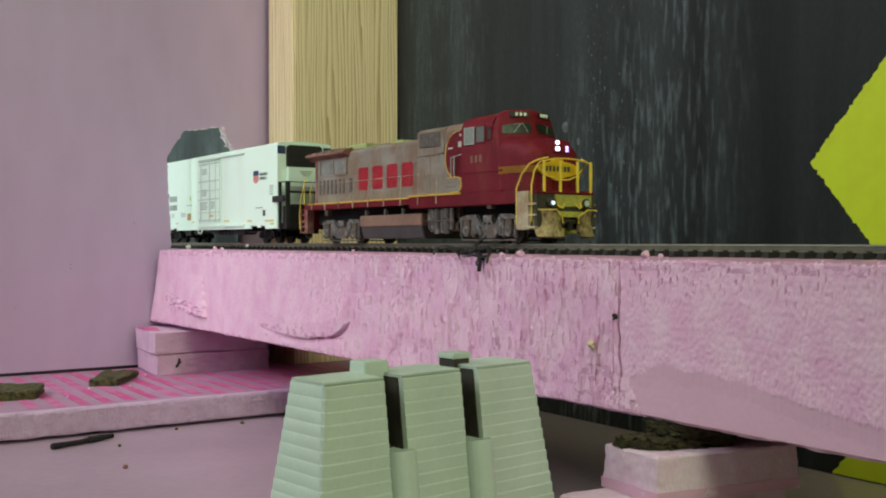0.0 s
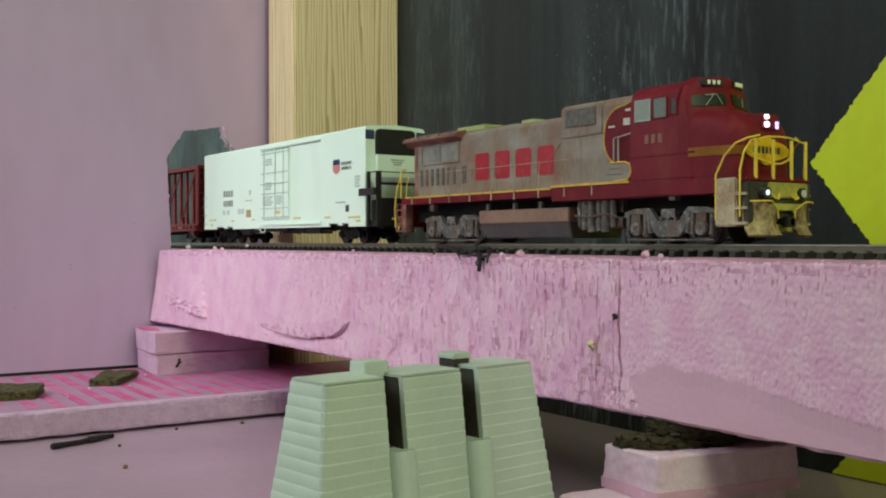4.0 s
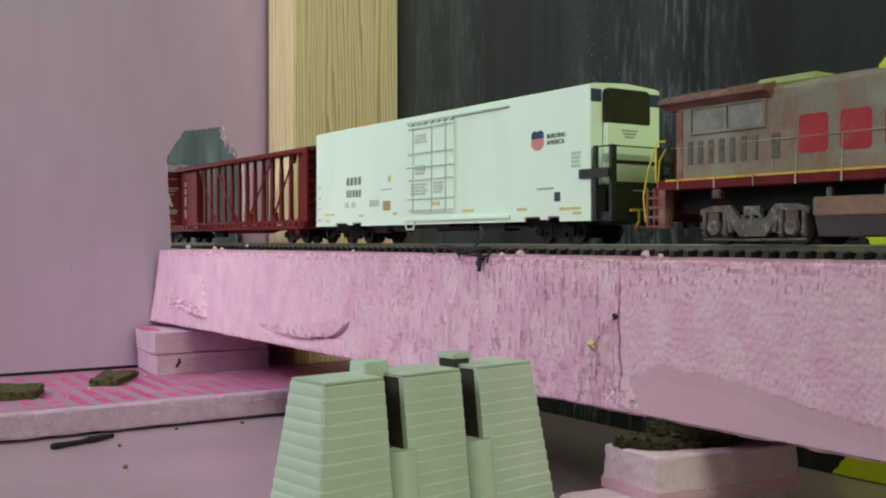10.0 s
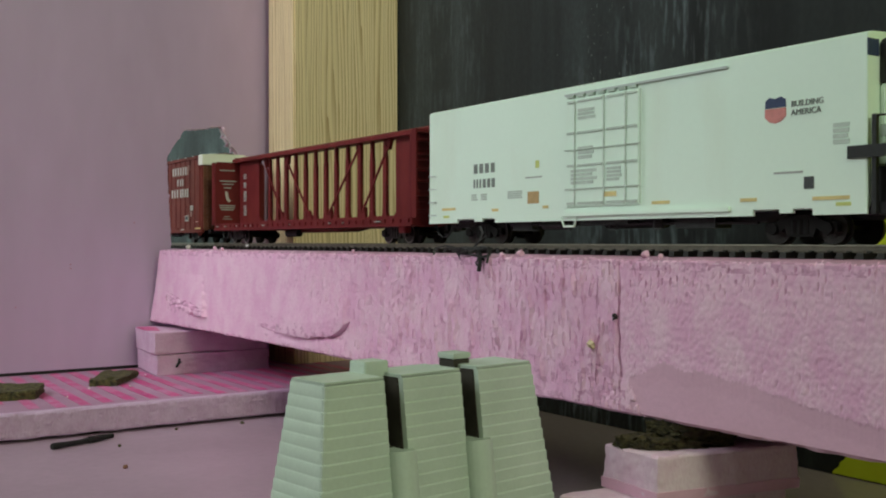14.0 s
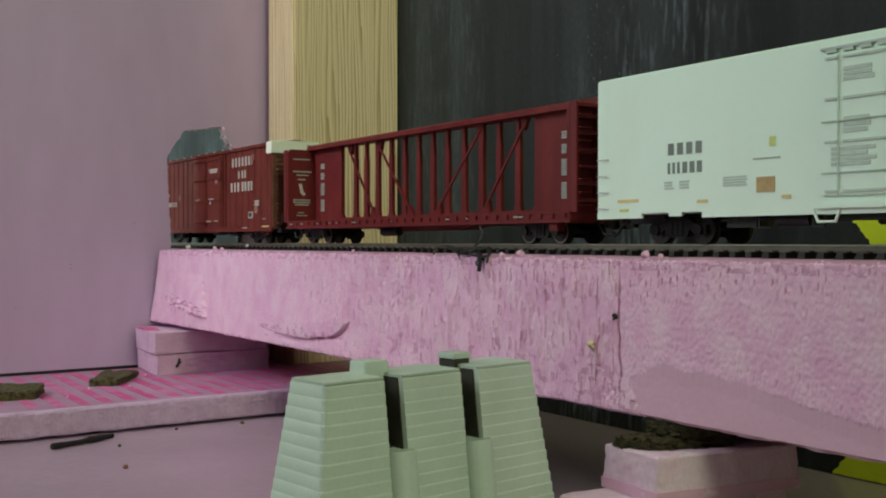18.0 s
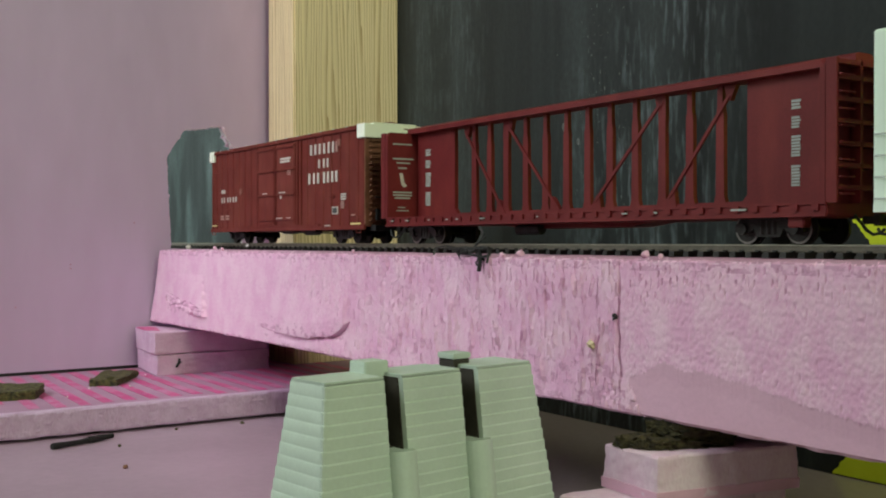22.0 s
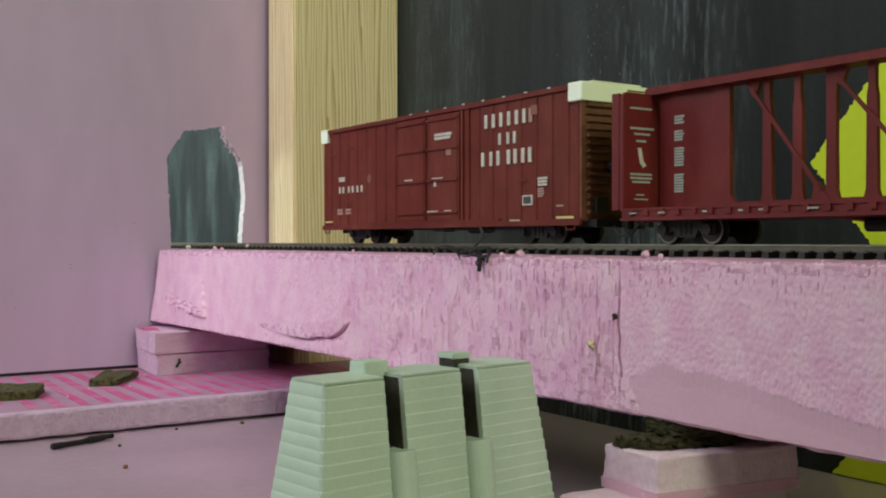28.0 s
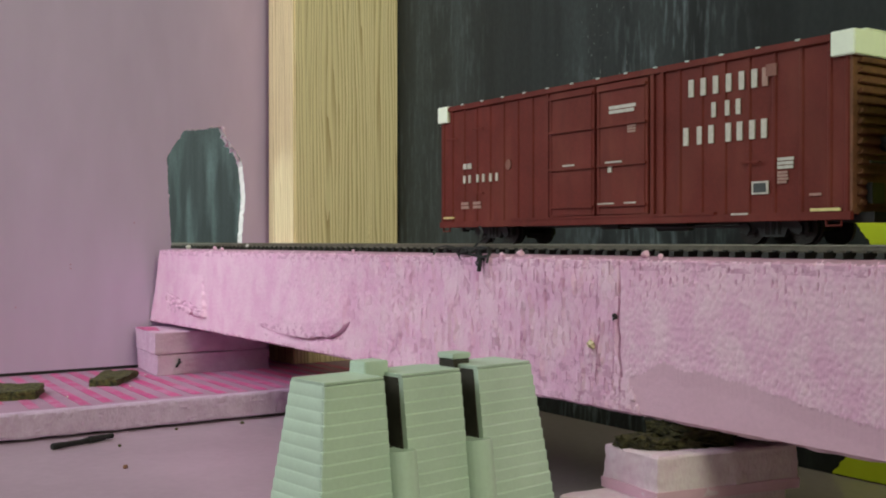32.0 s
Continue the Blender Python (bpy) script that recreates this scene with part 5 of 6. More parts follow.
    air_hose(c, x(236), 1)
    coupler(c, x(2), -1)
    air_hose(c, x(2), -1)


def boxcar():
    c = vehicle("boxcar", "red-brown model boxcar with ribbed sides and white roof corners", "train car", -504, -290)
    o = -397.0
    x = lambda u: u - o
    bm = bmesh.new()
    prism(bm, [(-17.4, 9.0), (17.4, 9.0), (17.4, 61.0), (0, 63.0), (-17.4, 61.0)], "x", x(-502.5), x(-291.5))
    part("body", bm, OXIDE, c)
    ribs = [-501.5, -494.5] + [-485.4 + 9.65 * i for i in range(6)] + [-357.4 + 9.85 * i for i in range(7)] + [-292.5]
    for s in (-1, 1):
        for u in ribs:
            bm = bmesh.new()
            prism(bm, [(x(u) - 1.1, s * 17.2), (x(u) - 0.45, s * 17.95), (x(u) + 0.45, s * 17.95), (x(u) + 1.1, s * 17.2)], "z", 9.4, 60.2)
            part("side_rib", bm, OXIDE, c)
    for s in (-1, 1):
        y = sorted((s * 17.0, s * 18.6))
        block("eave_rail", c, OXIDE, x(-503.5), x(-290.5), y[0], y[1], 59.6, 61.8, 0.2)
        block("side_sill", c, OXIDE, x(-503.5), x(-290.5), y[0], y[1], 7.2, 9.8, 0.2)
        block("door_track", c, OXIDE, x(-450), x(-341), y[0] - 0.4, y[1] + 0.4, 9.6, 10.6, 0.15)
    for s in (-1, 1):
        for a, b in ((-425.5, -399), (-397.8, -371.3)):
            y = sorted((s * 17.3, s * 18.5))
            d = block("door", c, OXIDE, x(a), x(b), y[0], y[1], 10.8, 59.0, 0.25)
            bm = bmesh.new()
            for z in (57.0, 43.6, 29.0, 14.2):
                yy = sorted((s * 18.4, s * 19.4))
                cube(bm, x(a) + 0.6, x(b) - 0.6, yy[0], yy[1], z - 0.45, z + 0.45)
            part("door_rail", bm, OXIDE, d)
            bm = bmesh.new()
            for q in (0.06, 0.94):
                xx = x(a) + (b - a) * q
                rod(bm, (xx, s * 18.6, 11.5), (xx, s * 18.6, 58), 0.22, 6)
            part("door_rod", bm, OXIDE, d)
        for u in (-427, -369.6, -365):
            y = sorted((s * 17.2, s * 18.3))
            block("door_post", c, OXIDE, x(u) - 0.9, x(u) + 0.9, y[0], y[1], 9.6, 60.2, 0.15)
    # roof panels
    for i in range(15):
        u = -500 + 206 * i / 14
        bm = bmesh.new()
        prism(bm, [(-18.3, 61.6), (0, 63.6), (18.3, 61.6), (18.3, 62.0), (0, 64.1), (-18.3, 62.0)], "x", x(u) - 0.6, x(u) + 0.6)
        part("roof_rib", bm, OXIDE, c)
    bm = bmesh.new()
    for i in range(1, 14):
        u = -500 + 206 * i / 14
        cube(bm, x(u) - 1.0, x(u) + 0.6, -18.75, -18.3, 61.5, 62.05)
    part("eave_ticks", bm, GREYW, c, "tiny pale ticks along the eave")
    bm = bmesh.new()
    prism(bm, [(-18.2, 61.4), (0, 63.2), (18.2, 61.4), (18.2, 61.0), (-18.2, 61.0)], "x", x(-503), x(-291))
    part("roof", bm, OXIDE, c)
    # ends: corrugated, with a pale band at the top
    for s, u in ((1, -291.5), (-1, -502.5)):
        bm = bmesh.new()
        n = 15
        a, b = sorted((x(u), x(u) + s * 0.8))
        cube(bm, a, b, -17.6, 17.6, 9, 55)
        e = part("end_sheet", bm, RUST if s > 0 else OXIDE, c, "rust-brown ribbed car end" if s > 0 else "")
        for i in range(n):
            z = 11.5 + i * 2.95
            bm = bmesh.new()
            prism(bm, [(-15.6, z), (15.6, z), (14.2, z + 1.7), (-14.2, z + 1.7)], "x", x(u), x(u) + s * 1.9)
            part("end_rib", bm, RUST if s > 0 else OXIDE, e, bevel=0.3)
        bm = bmesh.new()
        a, b = sorted((x(u) - s * 5.8, x(u) + s * 2.2))
        cube(bm, a, b, -18.9, 18.9, 54.9, 62.2)
        cube(bm, a, b, -13, 13, 62.2, 62.9)
        cap = part("white_corner_cap", bm, CAPWHITE, c, "white painted roof corner cap", 0.3)
        if s > 0:
            for y0, y1, z in ((5, 15.5, 60.0), (7, 13, 57.6)):
                block("lettering", cap, RUST, x(u) + 2.1, x(u) + 2.4, y0, y1, z, z + 0.6)
    # lettering as plain shapes
    y = -17.9
    # each word is a row of plain upright patches, broken where the ribs run
    for z0, z1, spots in ((49.6, 55.4, (-352.9, -347.6, -342.3, -336.9, -331.6, -326.6, -322.4)), (41.9, 46.8, (-342.9, -337.2, -332.8)), (33.4, 39.4, (-355.2, -349.2, -344.2, -337.0, -332.4, -327.4, -322.8))):
        for k, a in enumerate(spots):
            w = 1.7 if z0 > 41 and z1 < 48 else 2.1
            plate(c, "lettering", INKPINK if z0 > 49 and k == 6 else INKWHITE, x(a), x(a) + w, z0, z1, y, t=0.12)
    for k, a in enumerate((-485.4, -481.4, -475.4, -471.2, -466.0, -461.6)):
        plate(c, "lettering", INKWHITE, x(a), x(a) + 1.5, 26.8, 30.2, y)
    for a in (-485.4, -482.0):
        plate(c, "lettering", INKWHITE, x(a), x(a) + 2.6, 33.0, 35.4, y)
    bars(c, INKWHITE, x(-391), x(-376.5), 47.4, 50.6, 2, -18.6, seed=3)
    bars(c, INKPINK, x(-381.5), x(-377), 40.0, 43.0, 3, -18.6, seed=4)
    bars(c, INKWHITE, x(-316.6), x(-309.6), 23.0, 26.8, 3, y, seed=5)
    bars(c, INKPINK, x(-316.6), x(-312.4), 18.6, 22.6, 4, y, seed=9)
    plate(c, "decal", INKWHITE, x(-326.4), x(-320), 15.8, 19.9, y)
    plate(c, "decal", INK, x(-325.6), x(-320.8), 16.4, 19.3, y - 0.1)
    bars(c, INKPINK, x(-305), x(-300), 14.4, 15.4, 1, y, seed=6)
    plate(c, "decal", INKDULL, x(-321), x(-317), 52.4, 56.2, y)
    bm = bmesh.new()
    prism(bm, [(x(-452.8) + 1.9 * math.cos(a), 33.2 + 2.2 * math.sin(a)) for a in (math.pi * k / 7 for k in range(14))], "y", y - 0.15, y + 0.2)
    part("decal", bm, INKDULL, c, "faded oval mark")
    for a, b in ((-487, -481), (-478, -472)):
        bars(c, INKPINK, x(a), x(b), 15.0, 18.4, 2, y, seed=7)
    plate(c, "decal", TAGYEL, x(-304), x(-294), 9.9, 10.8, -18.7)
    plate(c, "decal", TAGYEL, x(-500), x(-492), 11.2, 12.0, -18.6)
    for a, b, z in ((-417, -410, 29.8), (-393, -384, 29.6), (-397, -388, 14.4), (-383, -377, 14.4), (-334, -327, 9.2)):
        bars(c, INKWHITE, x(a), x(b), z, z + 0.8, 1, -18.7, seed=8)
    plate(c, "decal", INKWHITE, x(-391.5), x(-389.5), 26.4, 28.6, -18.7)
    for u, z in ((-497, 47), (-477, 50), (-477, 22), (-330, 26)):
        bm = bmesh.new()
        wire(bm, [(x(u), -18.0, z), (x(u), -19.0, z), (x(u) + 7, -19.0, z), (x(u) + 7, -18.0, z)], 0.3, 5)
        part("grab_iron", bm, OXIDE, c)
    for u in (-299, -501):
        bm = bmesh.new()
        wire(bm, [(x(u), -18, 9), (x(u), -18, 5.6), (x(u) + 5, -18, 5.6), (x(u) + 5, -18, 9)], 0.4, 5)
        part("stirrup_step", bm, OXIDE, c)
    bm = bmesh.new()
    wire(bm, [(x(-288), -13, 24), (x(-288), 13, 24)], 0.35, 6)
    rod(bm, (x(-290), -3, 30), (x(-287), -3, 30), 2.6, 12)
    cube(bm, x(-291), x(-286), -14, 14, 6.5, 9.5)
    cube(bm, x(-290), x(-288), -12, -6, 12, 18)
    part("end_platform", bm, BLACKP, c)
    block("underframe", c, BLACKP, x(-500), x(-294), -5, 5, 6.8, 10)
    bm = bmesh.new()
    cube(bm, x(-404), x(-394), -11, -5, 5.6, 9.5)
    rod(bm, (x(-375), -9, 6.8), (x(-360), -9, 6.8), 2.2, 12)
    wire(bm, [(x(-392), -12, 6.5), (x(-330), -12, 5.6)], 0.4, 6)
    part("underframe_gear", bm, BLACKP, c)
    for cx in (-471, -323):
        bogie(c, x(cx), 20, "freight", 5.0, BLACKP)
    coupler(c, x(-288), 1)
    air_hose(c, x(-288), 1)
    coupler(c, x(-503), -1)


def centerbeam():
    c = vehicle("centerbeam_flatcar", "dark red model centerbeam flatcar, empty, with pierced centre wall", "train car", -271, -15)
    o = -143.0
    x = lambda u: u - o
    bm = bmesh.new()
    prism(bm, [(-18.4, 12.4), (18.4, 12.4), (18.4, 9.0), (10, 8.2), (-10, 8.2), (-18.4, 9.0)], "x", x(-268), x(-15))
    part("deck", bm, MAROON, c, bevel=0.3)
    bm = bmesh.new()
    for s in (-1, 1):
        y = sorted((s * 18.2, s * 19.0))
        cube(bm, x(-268), x(-15), y[0], y[1], 8.4, 9.4)
        cube(bm, x(-268), x(-15), y[0], y[1], 12.0, 12.8)
        for i in range(34):
            u = -264 + i * 7.4
            cube(bm, x(u), x(u) + 2.4, y[0] - 0.2, y[1] + 0.2, 10.2, 12.4)
    part("side_sill", bm, MAROON, c)
    bm = bmesh.new()
    prism(bm, [(x(-190), 8.4), (x(-95), 8.4), (x(-110), 6.4), (x(-175), 6.4)], "y", -6, 6)
    part("centre_sill", bm, MAROON, c)
    # centre wall: end panels, posts, chord, knee braces, diagonals
    for a, b in ((-266, -233), (-58.5, -18)):
        bm = bmesh.new()
        cube(bm, x(a), x(b), -1.0, 1.0, 12.2, 55.4)
        q = x(b) if a < -200 else x(a)
        d = 3 if a < -200 else -3
        prism(bm, [(q, 12.2), (q + d * 1.4, 12.2), (q, 17)], "y", -0.9, 0.9)
        part("wall_panel", bm, MAROON, c)
    edges = [-232, -217.5, -205.5, -193, -179, -165.5, -152, -139, -126, -112, -98, -84.5, -70.5, -59]
    for u in edges[1:-1]:
        # a narrow neck under the chord, a broad flat web below it, flared at the foot
        neck = 1.9 if u in (-193, -98) else 1.15
        half = [(2.8, 12.2), (2.6, 14.6), (1.9, 17.0), (1.75, 30.0), (1.7, 45.0), (neck, 48.0), (neck, 55.6)]
        bm = bmesh.new()
        prism(bm, [(x(u) + w, z) for w, z in half] + [(x(u) - w, z) for w, z in reversed(half)], "y", -0.9, 0.9)
        part("post", bm, MAROON, c)
    bm = bmesh.new()
    cube(bm, x(-232), x(-59), -0.8, 0.8, 12.2, 14.6)
    part("lower_chord", bm, MAROON, c)
    bm = bmesh.new()
    prism(bm, [(-4.6, 55.2), (-4.6, 57.4), (-3, 58.2), (3, 58.2), (4.6, 57.4), (4.6, 55.2)], "x", x(-270), x(-15))
    part("top_chord", bm, MAROON, c)
    for a, b in ((-223, -196.5), (-190, -159), (-99, -134), (-66, -94)):
        # flat strap from the chord to a gusset at the deck
        d = 1.0 if b > a else -1.0
        n = Vector((51 - 16, (b - a) * 1.0)).normalized() * 0.6
        p, q = Vector((x(a), 51.5)), Vector((x(b), 17.0))
        bm = bmesh.new()
        prism(bm, [tuple(p + n), tuple(p - n), tuple(q - n), tuple(q + n)], "y", -1.5, -0.7)
        part("diagonal_brace", bm, MAROON, c)
        bm = bmesh.new()
        prism(bm, [(x(b) - d * 2.4, 20.0), (x(b) - d * 0.9, 19.4), (x(b) + d * 4.0, 13.2), (x(b) + d * 4.0, 12.2), (x(b) - d * 3.6, 12.2)], "y", -1.2, 0.8)
        part("gusset", bm, MAROON, c)
        bm = bmesh.new()
        prism(bm, [(x(a) - d * 3.0, 55), (x(a) + d * 2.6, 55), (x(a) + d * 1.2, 50.0), (x(a) - d * 0.2, 49.5)], "y", -1.1, 0.8)
        part("gusset", bm, MAROON, c)
    # bulkheads with ribs on their outer faces
    for s, u in ((-1, -269.5), (1, -15.5)):
        bm = bmesh.new()
        a, b = sorted((x(u), x(u) - s * 2.4))
        prism(bm, [(-18.2, 12.2), (18.2, 12.2), (18.2, 53.5), (16.5, 55.4), (-16.5, 55.4), (-18.2, 53.5)], "x", a, b)
        h = part("bulkhead", bm, MAROON, c, bevel=0.3)
        bm = bmesh.new()
        for z in (17, 23.5, 30, 36.5, 43, 49.5, 54):
            a, b = sorted((x(u), x(u) + s * 3.6))
            cube(bm, a, b, -17.6, 17.6, z - 0.7, z + 0.7)
        for yy in (-17.8, -6, 6, 17.8):
            cube(bm, a, b, yy - 0.5, yy + 0.5, 12.4, 55)
        part("bulkhead_ribs", bm, MAROON, h)
        bm = bmesh.new()
        for z in range(15, 54, 5):
            wire(bm, [(x(u) + s * 3.8, -17, z), (x(u) + s * 4.6, -17, z), (x(u) + s * 4.6, -11, z), (x(u) + s * 3.8, -11, z)], 0.3, 5)
        part("ladder", bm, MAROON, h)
    # pale lettering on the inner bulkhead face and on the panels
    bm = bmesh.new()
    for y0, y1, z0, z1 in ((-15, -4, 49.4, 50.1), (-15, -3, 42.0, 42.8), (-13, -5, 40.0, 40.7), (-12, -7, 37.4, 38.2), (-15, -4, 25.2, 26.0), (-15, -4, 23.8, 24.6), (-14, -5, 22.4, 23.2), (-12, -8, 17.8, 18.3), (-13, -6, 16.2, 16.7)):
        cube(bm, x(-267.2), x(-266.9), y0, y1, z0, z1)
    part("lettering", bm, INKGREY, c)
    bm = bmesh.new()
    prism(bm, [(-11.4, 35.2), (-9.6, 35.4), (-8.4, 30.6), (-7, 29), (-8.6, 28.0), (-10.2, 29.6)], "x", x(-267.2), x(-266.8))
    part("emblem", bm, INKWHITE, c, "small white emblem")
    for a, b in ((-258.5, -253.8), (-40.6, -37)):
        for z0, z1, n in ((43.5, 46.8, 3), (37.4, 41.4, 4), (28.2, 35.2, 7), (18.6, 25.6, 7)):
            bars(c, INKGREY, x(a), x(b), z0, z1, n, -1.05, seed=int(z0))
    for a, b in ((-263, -258), (-249, -244), (-229, -226), (-214, -211), (-206, -203), (-188, -182), (-149, -147.5), (-100, -96), (-84, -82), (-50, -40)):
        plate(c, "lettering", INKGREY, x(a), x(a) + (b - a) * 0.6, 10.7, 11.3, -19.1)
    block("underframe_box", c, MAROON, x(-30), x(-24), -17, -13, 5.2, 9, 0.4)
    bm = bmesh.new()
    rod(bm, (x(-176), -7, 6), (x(-160), -7, 6), 2.2, 10)
    part("brake_cylinder", bm, BLACKP, c)
    for cx in (-243, -41):
        bogie(c, x(cx), 20, "freight", 5.0, WHEELM)
    coupler(c, x(-15), 1)
    air_hose(c, x(-15), 1)
    coupler(c, x(-271), -1)
    air_hose(c, x(-271), -1)


def locomotive():
    c = vehicle("diesel_locomotive", "weathered red and silver model diesel locomotive with lit headlights", "locomotive", 262, 498)
    o = 378.5
    x = lambda u: u - o
    # frame and walkway sills
    block("frame", c, SOOT, x(262), x(466), -9, 9, 10.5, 18.6)
    bm = bmesh.new()
    cube(bm, x(258), x(372), -16.3, 16.3, 18.8, 22.2)
    cube(bm, x(372), x(456), -16.6, 16.6, 16.8, 22.2)
    part("walkway", bm, LOCORED, c, bevel=0.25)
    bm = bmesh.new()
    cube(bm, x(262), x(372), -16.55, 16.55, 21.7, 22.4)
    cube(bm, x(372), x(416), -16.85, 16.85, 22.3, 23.2)
    part("yellow_stripe", bm, STRIPE, c)
    # long hood
    bm = bmesh.new()
    prism(bm, [(-11.5, 22.2), (11.5, 22.2), (11.5, 49.0), (9.0, 51.2), (-9.0, 51.2), (-11.5, 49.0)], "x", x(263), x(374))
    hood = part("hood", bm, SILVER, c, bevel=0.3)
    bm = bmesh.new()
    prism(bm, [(-15.4, 48.9), (-15.4, 50.0), (-13.8, 51.0), (-9.5, 52.2), (9.5, 52.2), (13.8, 51.0), (15.4, 50.0), (15.4, 48.9), (13.2, 48.5), (11.5, 46.9), (-11.5, 46.9), (-13.2, 48.5)], "x", x(257), x(303))
    wing = part("radiator_wing", bm, RUSTROOF, hood, "rust-washed red radiator overhang", 0.12)
    bm = bmesh.new()
    cube(bm, x(257.4), x(302.6), -15.55, -15.2, 49.2, 49.5)
    for k in range(5):
        cube(bm, x(262 + k * 9), x(262.4 + k * 9), -15.5, -13.0, 49.0, 51.0)
    part("wing_groove", bm, SEAM, wing)
    bm = bmesh.new()
    for a in (261, 282):
        cube(bm, x(a), x(a) + 18, -8, 8, 52.2, 53.0)
    part("roof_grille", bm, GRILLE, hood)
    bm = bmesh.new()
    for i in range(2):
        cube(bm, x(270 + i * 15.4), x(284.4 + i * 15.4), -11.75, -11, 38.4, 46.2)
    part("side_grille", bm, GRILLEPALE, hood)
    bm = bmesh.new()
    for a, b, z0, z1 in ((269, 301, 46.2, 46.9), (269, 301, 37.6, 38.4), (269, 270, 38.4, 46.2), (300, 301, 38.4, 46.2), (284.4, 285.4, 38.4, 46.2)):
        cube(bm, x(a), x(b), -12.2, -11, z0, z1)
    part("grille_frame", bm, SILVER, hood)
    for i in range(8):
        a = 268 + i * 4.6 + (3 if i == 7 else 0)
        block("louvre", hood, GRILLE, x(a), x(a + (3.1 if i == 7 else 2.1)), -11.75, -11, 27.4, 35.4)
    for s in (-1, 1):
        y0, y1 = sorted((s * 10.8, s * 11.75))
        block("corner_post", hood, RUSTROOF, x(262.6), x(265.6), y0, y1, 22.6, 46.6, 0.2, "rust-streaked red corner")
    bm = bmesh.new()
    wire(bm, [(x(304), -11.5, 33.2), (x(362), -11.5, 33.2), (x(367), -11.5, 36.0), (x(373.5), -11.5, 41.6)], 0.22, 5)
    for u in (304, 329, 347):
        cube(bm, x(u), x(u) + 0.16, -11.6, -11, 23, 33)
    part("door_seam", bm, SEAM, hood)
    bm = bmesh.new()
    wire(bm, [(x(374), -13.5, 41.8), (x(398), -13.5, 42.2)], 0.2, 5)
    cube(bm, x(386), x(386.2), -13.5, -13, 23.5, 41.5)
    part("cabinet_seam", bm, SEAM, hood)
    block("exhaust_housing", hood, SILVER, x(318), x(338), -7.5, 7.5, 51.0, 51.9, 0.3)
    block("roof_panel", hood, ROOFGLARE, x(296), x(318), -9.5, 9.5, 51.0, 53.4, 0.4, "roof panel with lime glare in its colour")
    block("roof_vent", hood, ROOFGLARE, x(338), x(346.5), -5, 5, 51.0, 53.2, 0.3, "roof vent with lime glare in its colour")
    bm = bmesh.new()
    prism(bm, [(-13.2, 40.5), (13.2, 40.5), (13.2, 53.2), (11, 54.8), (-11, 54.8), (-13.2, 53.2)], "x", x(374), x(398))
    part("equipment_box", bm, SILVER, hood, bevel=0.35)
    block("box_grille", hood, GRILLE, x(377), x(394.5), -13.7, -13.0, 45.8, 52.6, 0.1)
    block("equipment_cabinet", hood, SILVER, x(374), x(416), -13.4, 13.4, 22.2, 42, 0.4)
    bm = bmesh.new()
    prism(bm, [(-13.2, 42), (13.2, 42), (13.2, 52.0), (10.5, 55.0), (-10.5, 55.0), (-13.2, 52.0)], "x", x(398), x(417))
    part("cab_rear_hood", bm, SILVER, hood, bevel=0.3)
    # red sweep painted over the silver, with a yellow outline
    n = 16
    arc = [(x(417), 52.6), (x(413.8), 52.2), (x(410.8), 51.2)]
    arc += [(x(410.6) - 11.1 * math.sin(math.pi * i / n) ** 0.8, 40.0 + 11.0 * math.cos(math.pi * i / n)) for i in range(1, n)]
    arc += [(x(411), 29.2), (x(417), 29.6)]
    bm = bmesh.new()
    prism(bm, arc, "y", -13.75, -13.1)
    bmesh.ops.triangulate(bm, faces=[f for f in bm.faces if len(f.verts) > 4])
    part("red_sweep", bm, LOCORED, c)
    bm = bmesh.new()
    wire(bm, [(p[0], -13.75, p[1]) for p in arc[:-1]], 0.36, 6)
    part("yellow_outline", bm, STRIPE, c)
    # words replaced by plain letter-sized shapes
    y = -11.55
    for i in range(4):
        a, k = x(313.4 + i * 14.6), 0.9
        bm = bmesh.new()
        # a plain slab with clipped corners
        prism(bm, [(a + k, 28.2), (a + 10.4 - k, 28.2), (a + 10.4, 28.2 + k), (a + 10.4, 40.2 - k), (a + 10.4 - k, 40.2), (a + k, 40.2), (a, 40.2 - k), (a, 28.2 + k)], "y", y - 0.1, y + 0.2)
        part("letter_shape", bm, LETTERRED, c, "plain red letter-sized shape")
    plate(c, "decal", INKWHITE, x(410), x(413.6), 43.8, 46.4, -13.8)
    bars(c, INKWHITE, x(411), x(414), 48.6, 49.8, 1, -13.8)
    bars(c, INKWHITE, x(402), x(405.5), 43.2, 44.2, 1, -13.8)
    bm = bmesh.new()
    wire(bm, [(x(406.6), -15.5, 30), (x(406.6), -15.5, 39.2), (x(416.3), -15.8, 40.4)], 0.28, 6)
    wire(bm, [(x(409), -15.5, 30), (x(409), -15.5, 39.4)], 0.3, 6)
    part("cab_grab_iron", bm, INKGREY, c)
    # silver tongue with a rounded end, outlined in yellow
    end = [(x(413.6) + 3.4 * math.sin(math.pi * i / 8), 26.6 + 3.4 * math.cos(math.pi * i / 8)) for i in range(9)]
    bm = bmesh.new()
    prism(bm, [(x(400), 23.2), (x(400), 28.6), (x(406), 29.8)] + end, "y", -16.95, -13)
    part("cab_steps", bm, SILVER, c)
    bm = bmesh.new()
    wire(bm, [(x(406), -16.95, 30.0)] + [(p[0], -16.95, p[1]) for p in end] + [(x(408), -16.95, 23.2)], 0.34, 6)
    part("yellow_outline", bm, STRIPE, c)
    bm = bmesh.new()
    cube(bm, x(404), x(413), -17.2, -16.9, 25.6, 26.0)
    cube(bm, x(406), x(411), -17.2, -16.9, 27.6, 27.9)
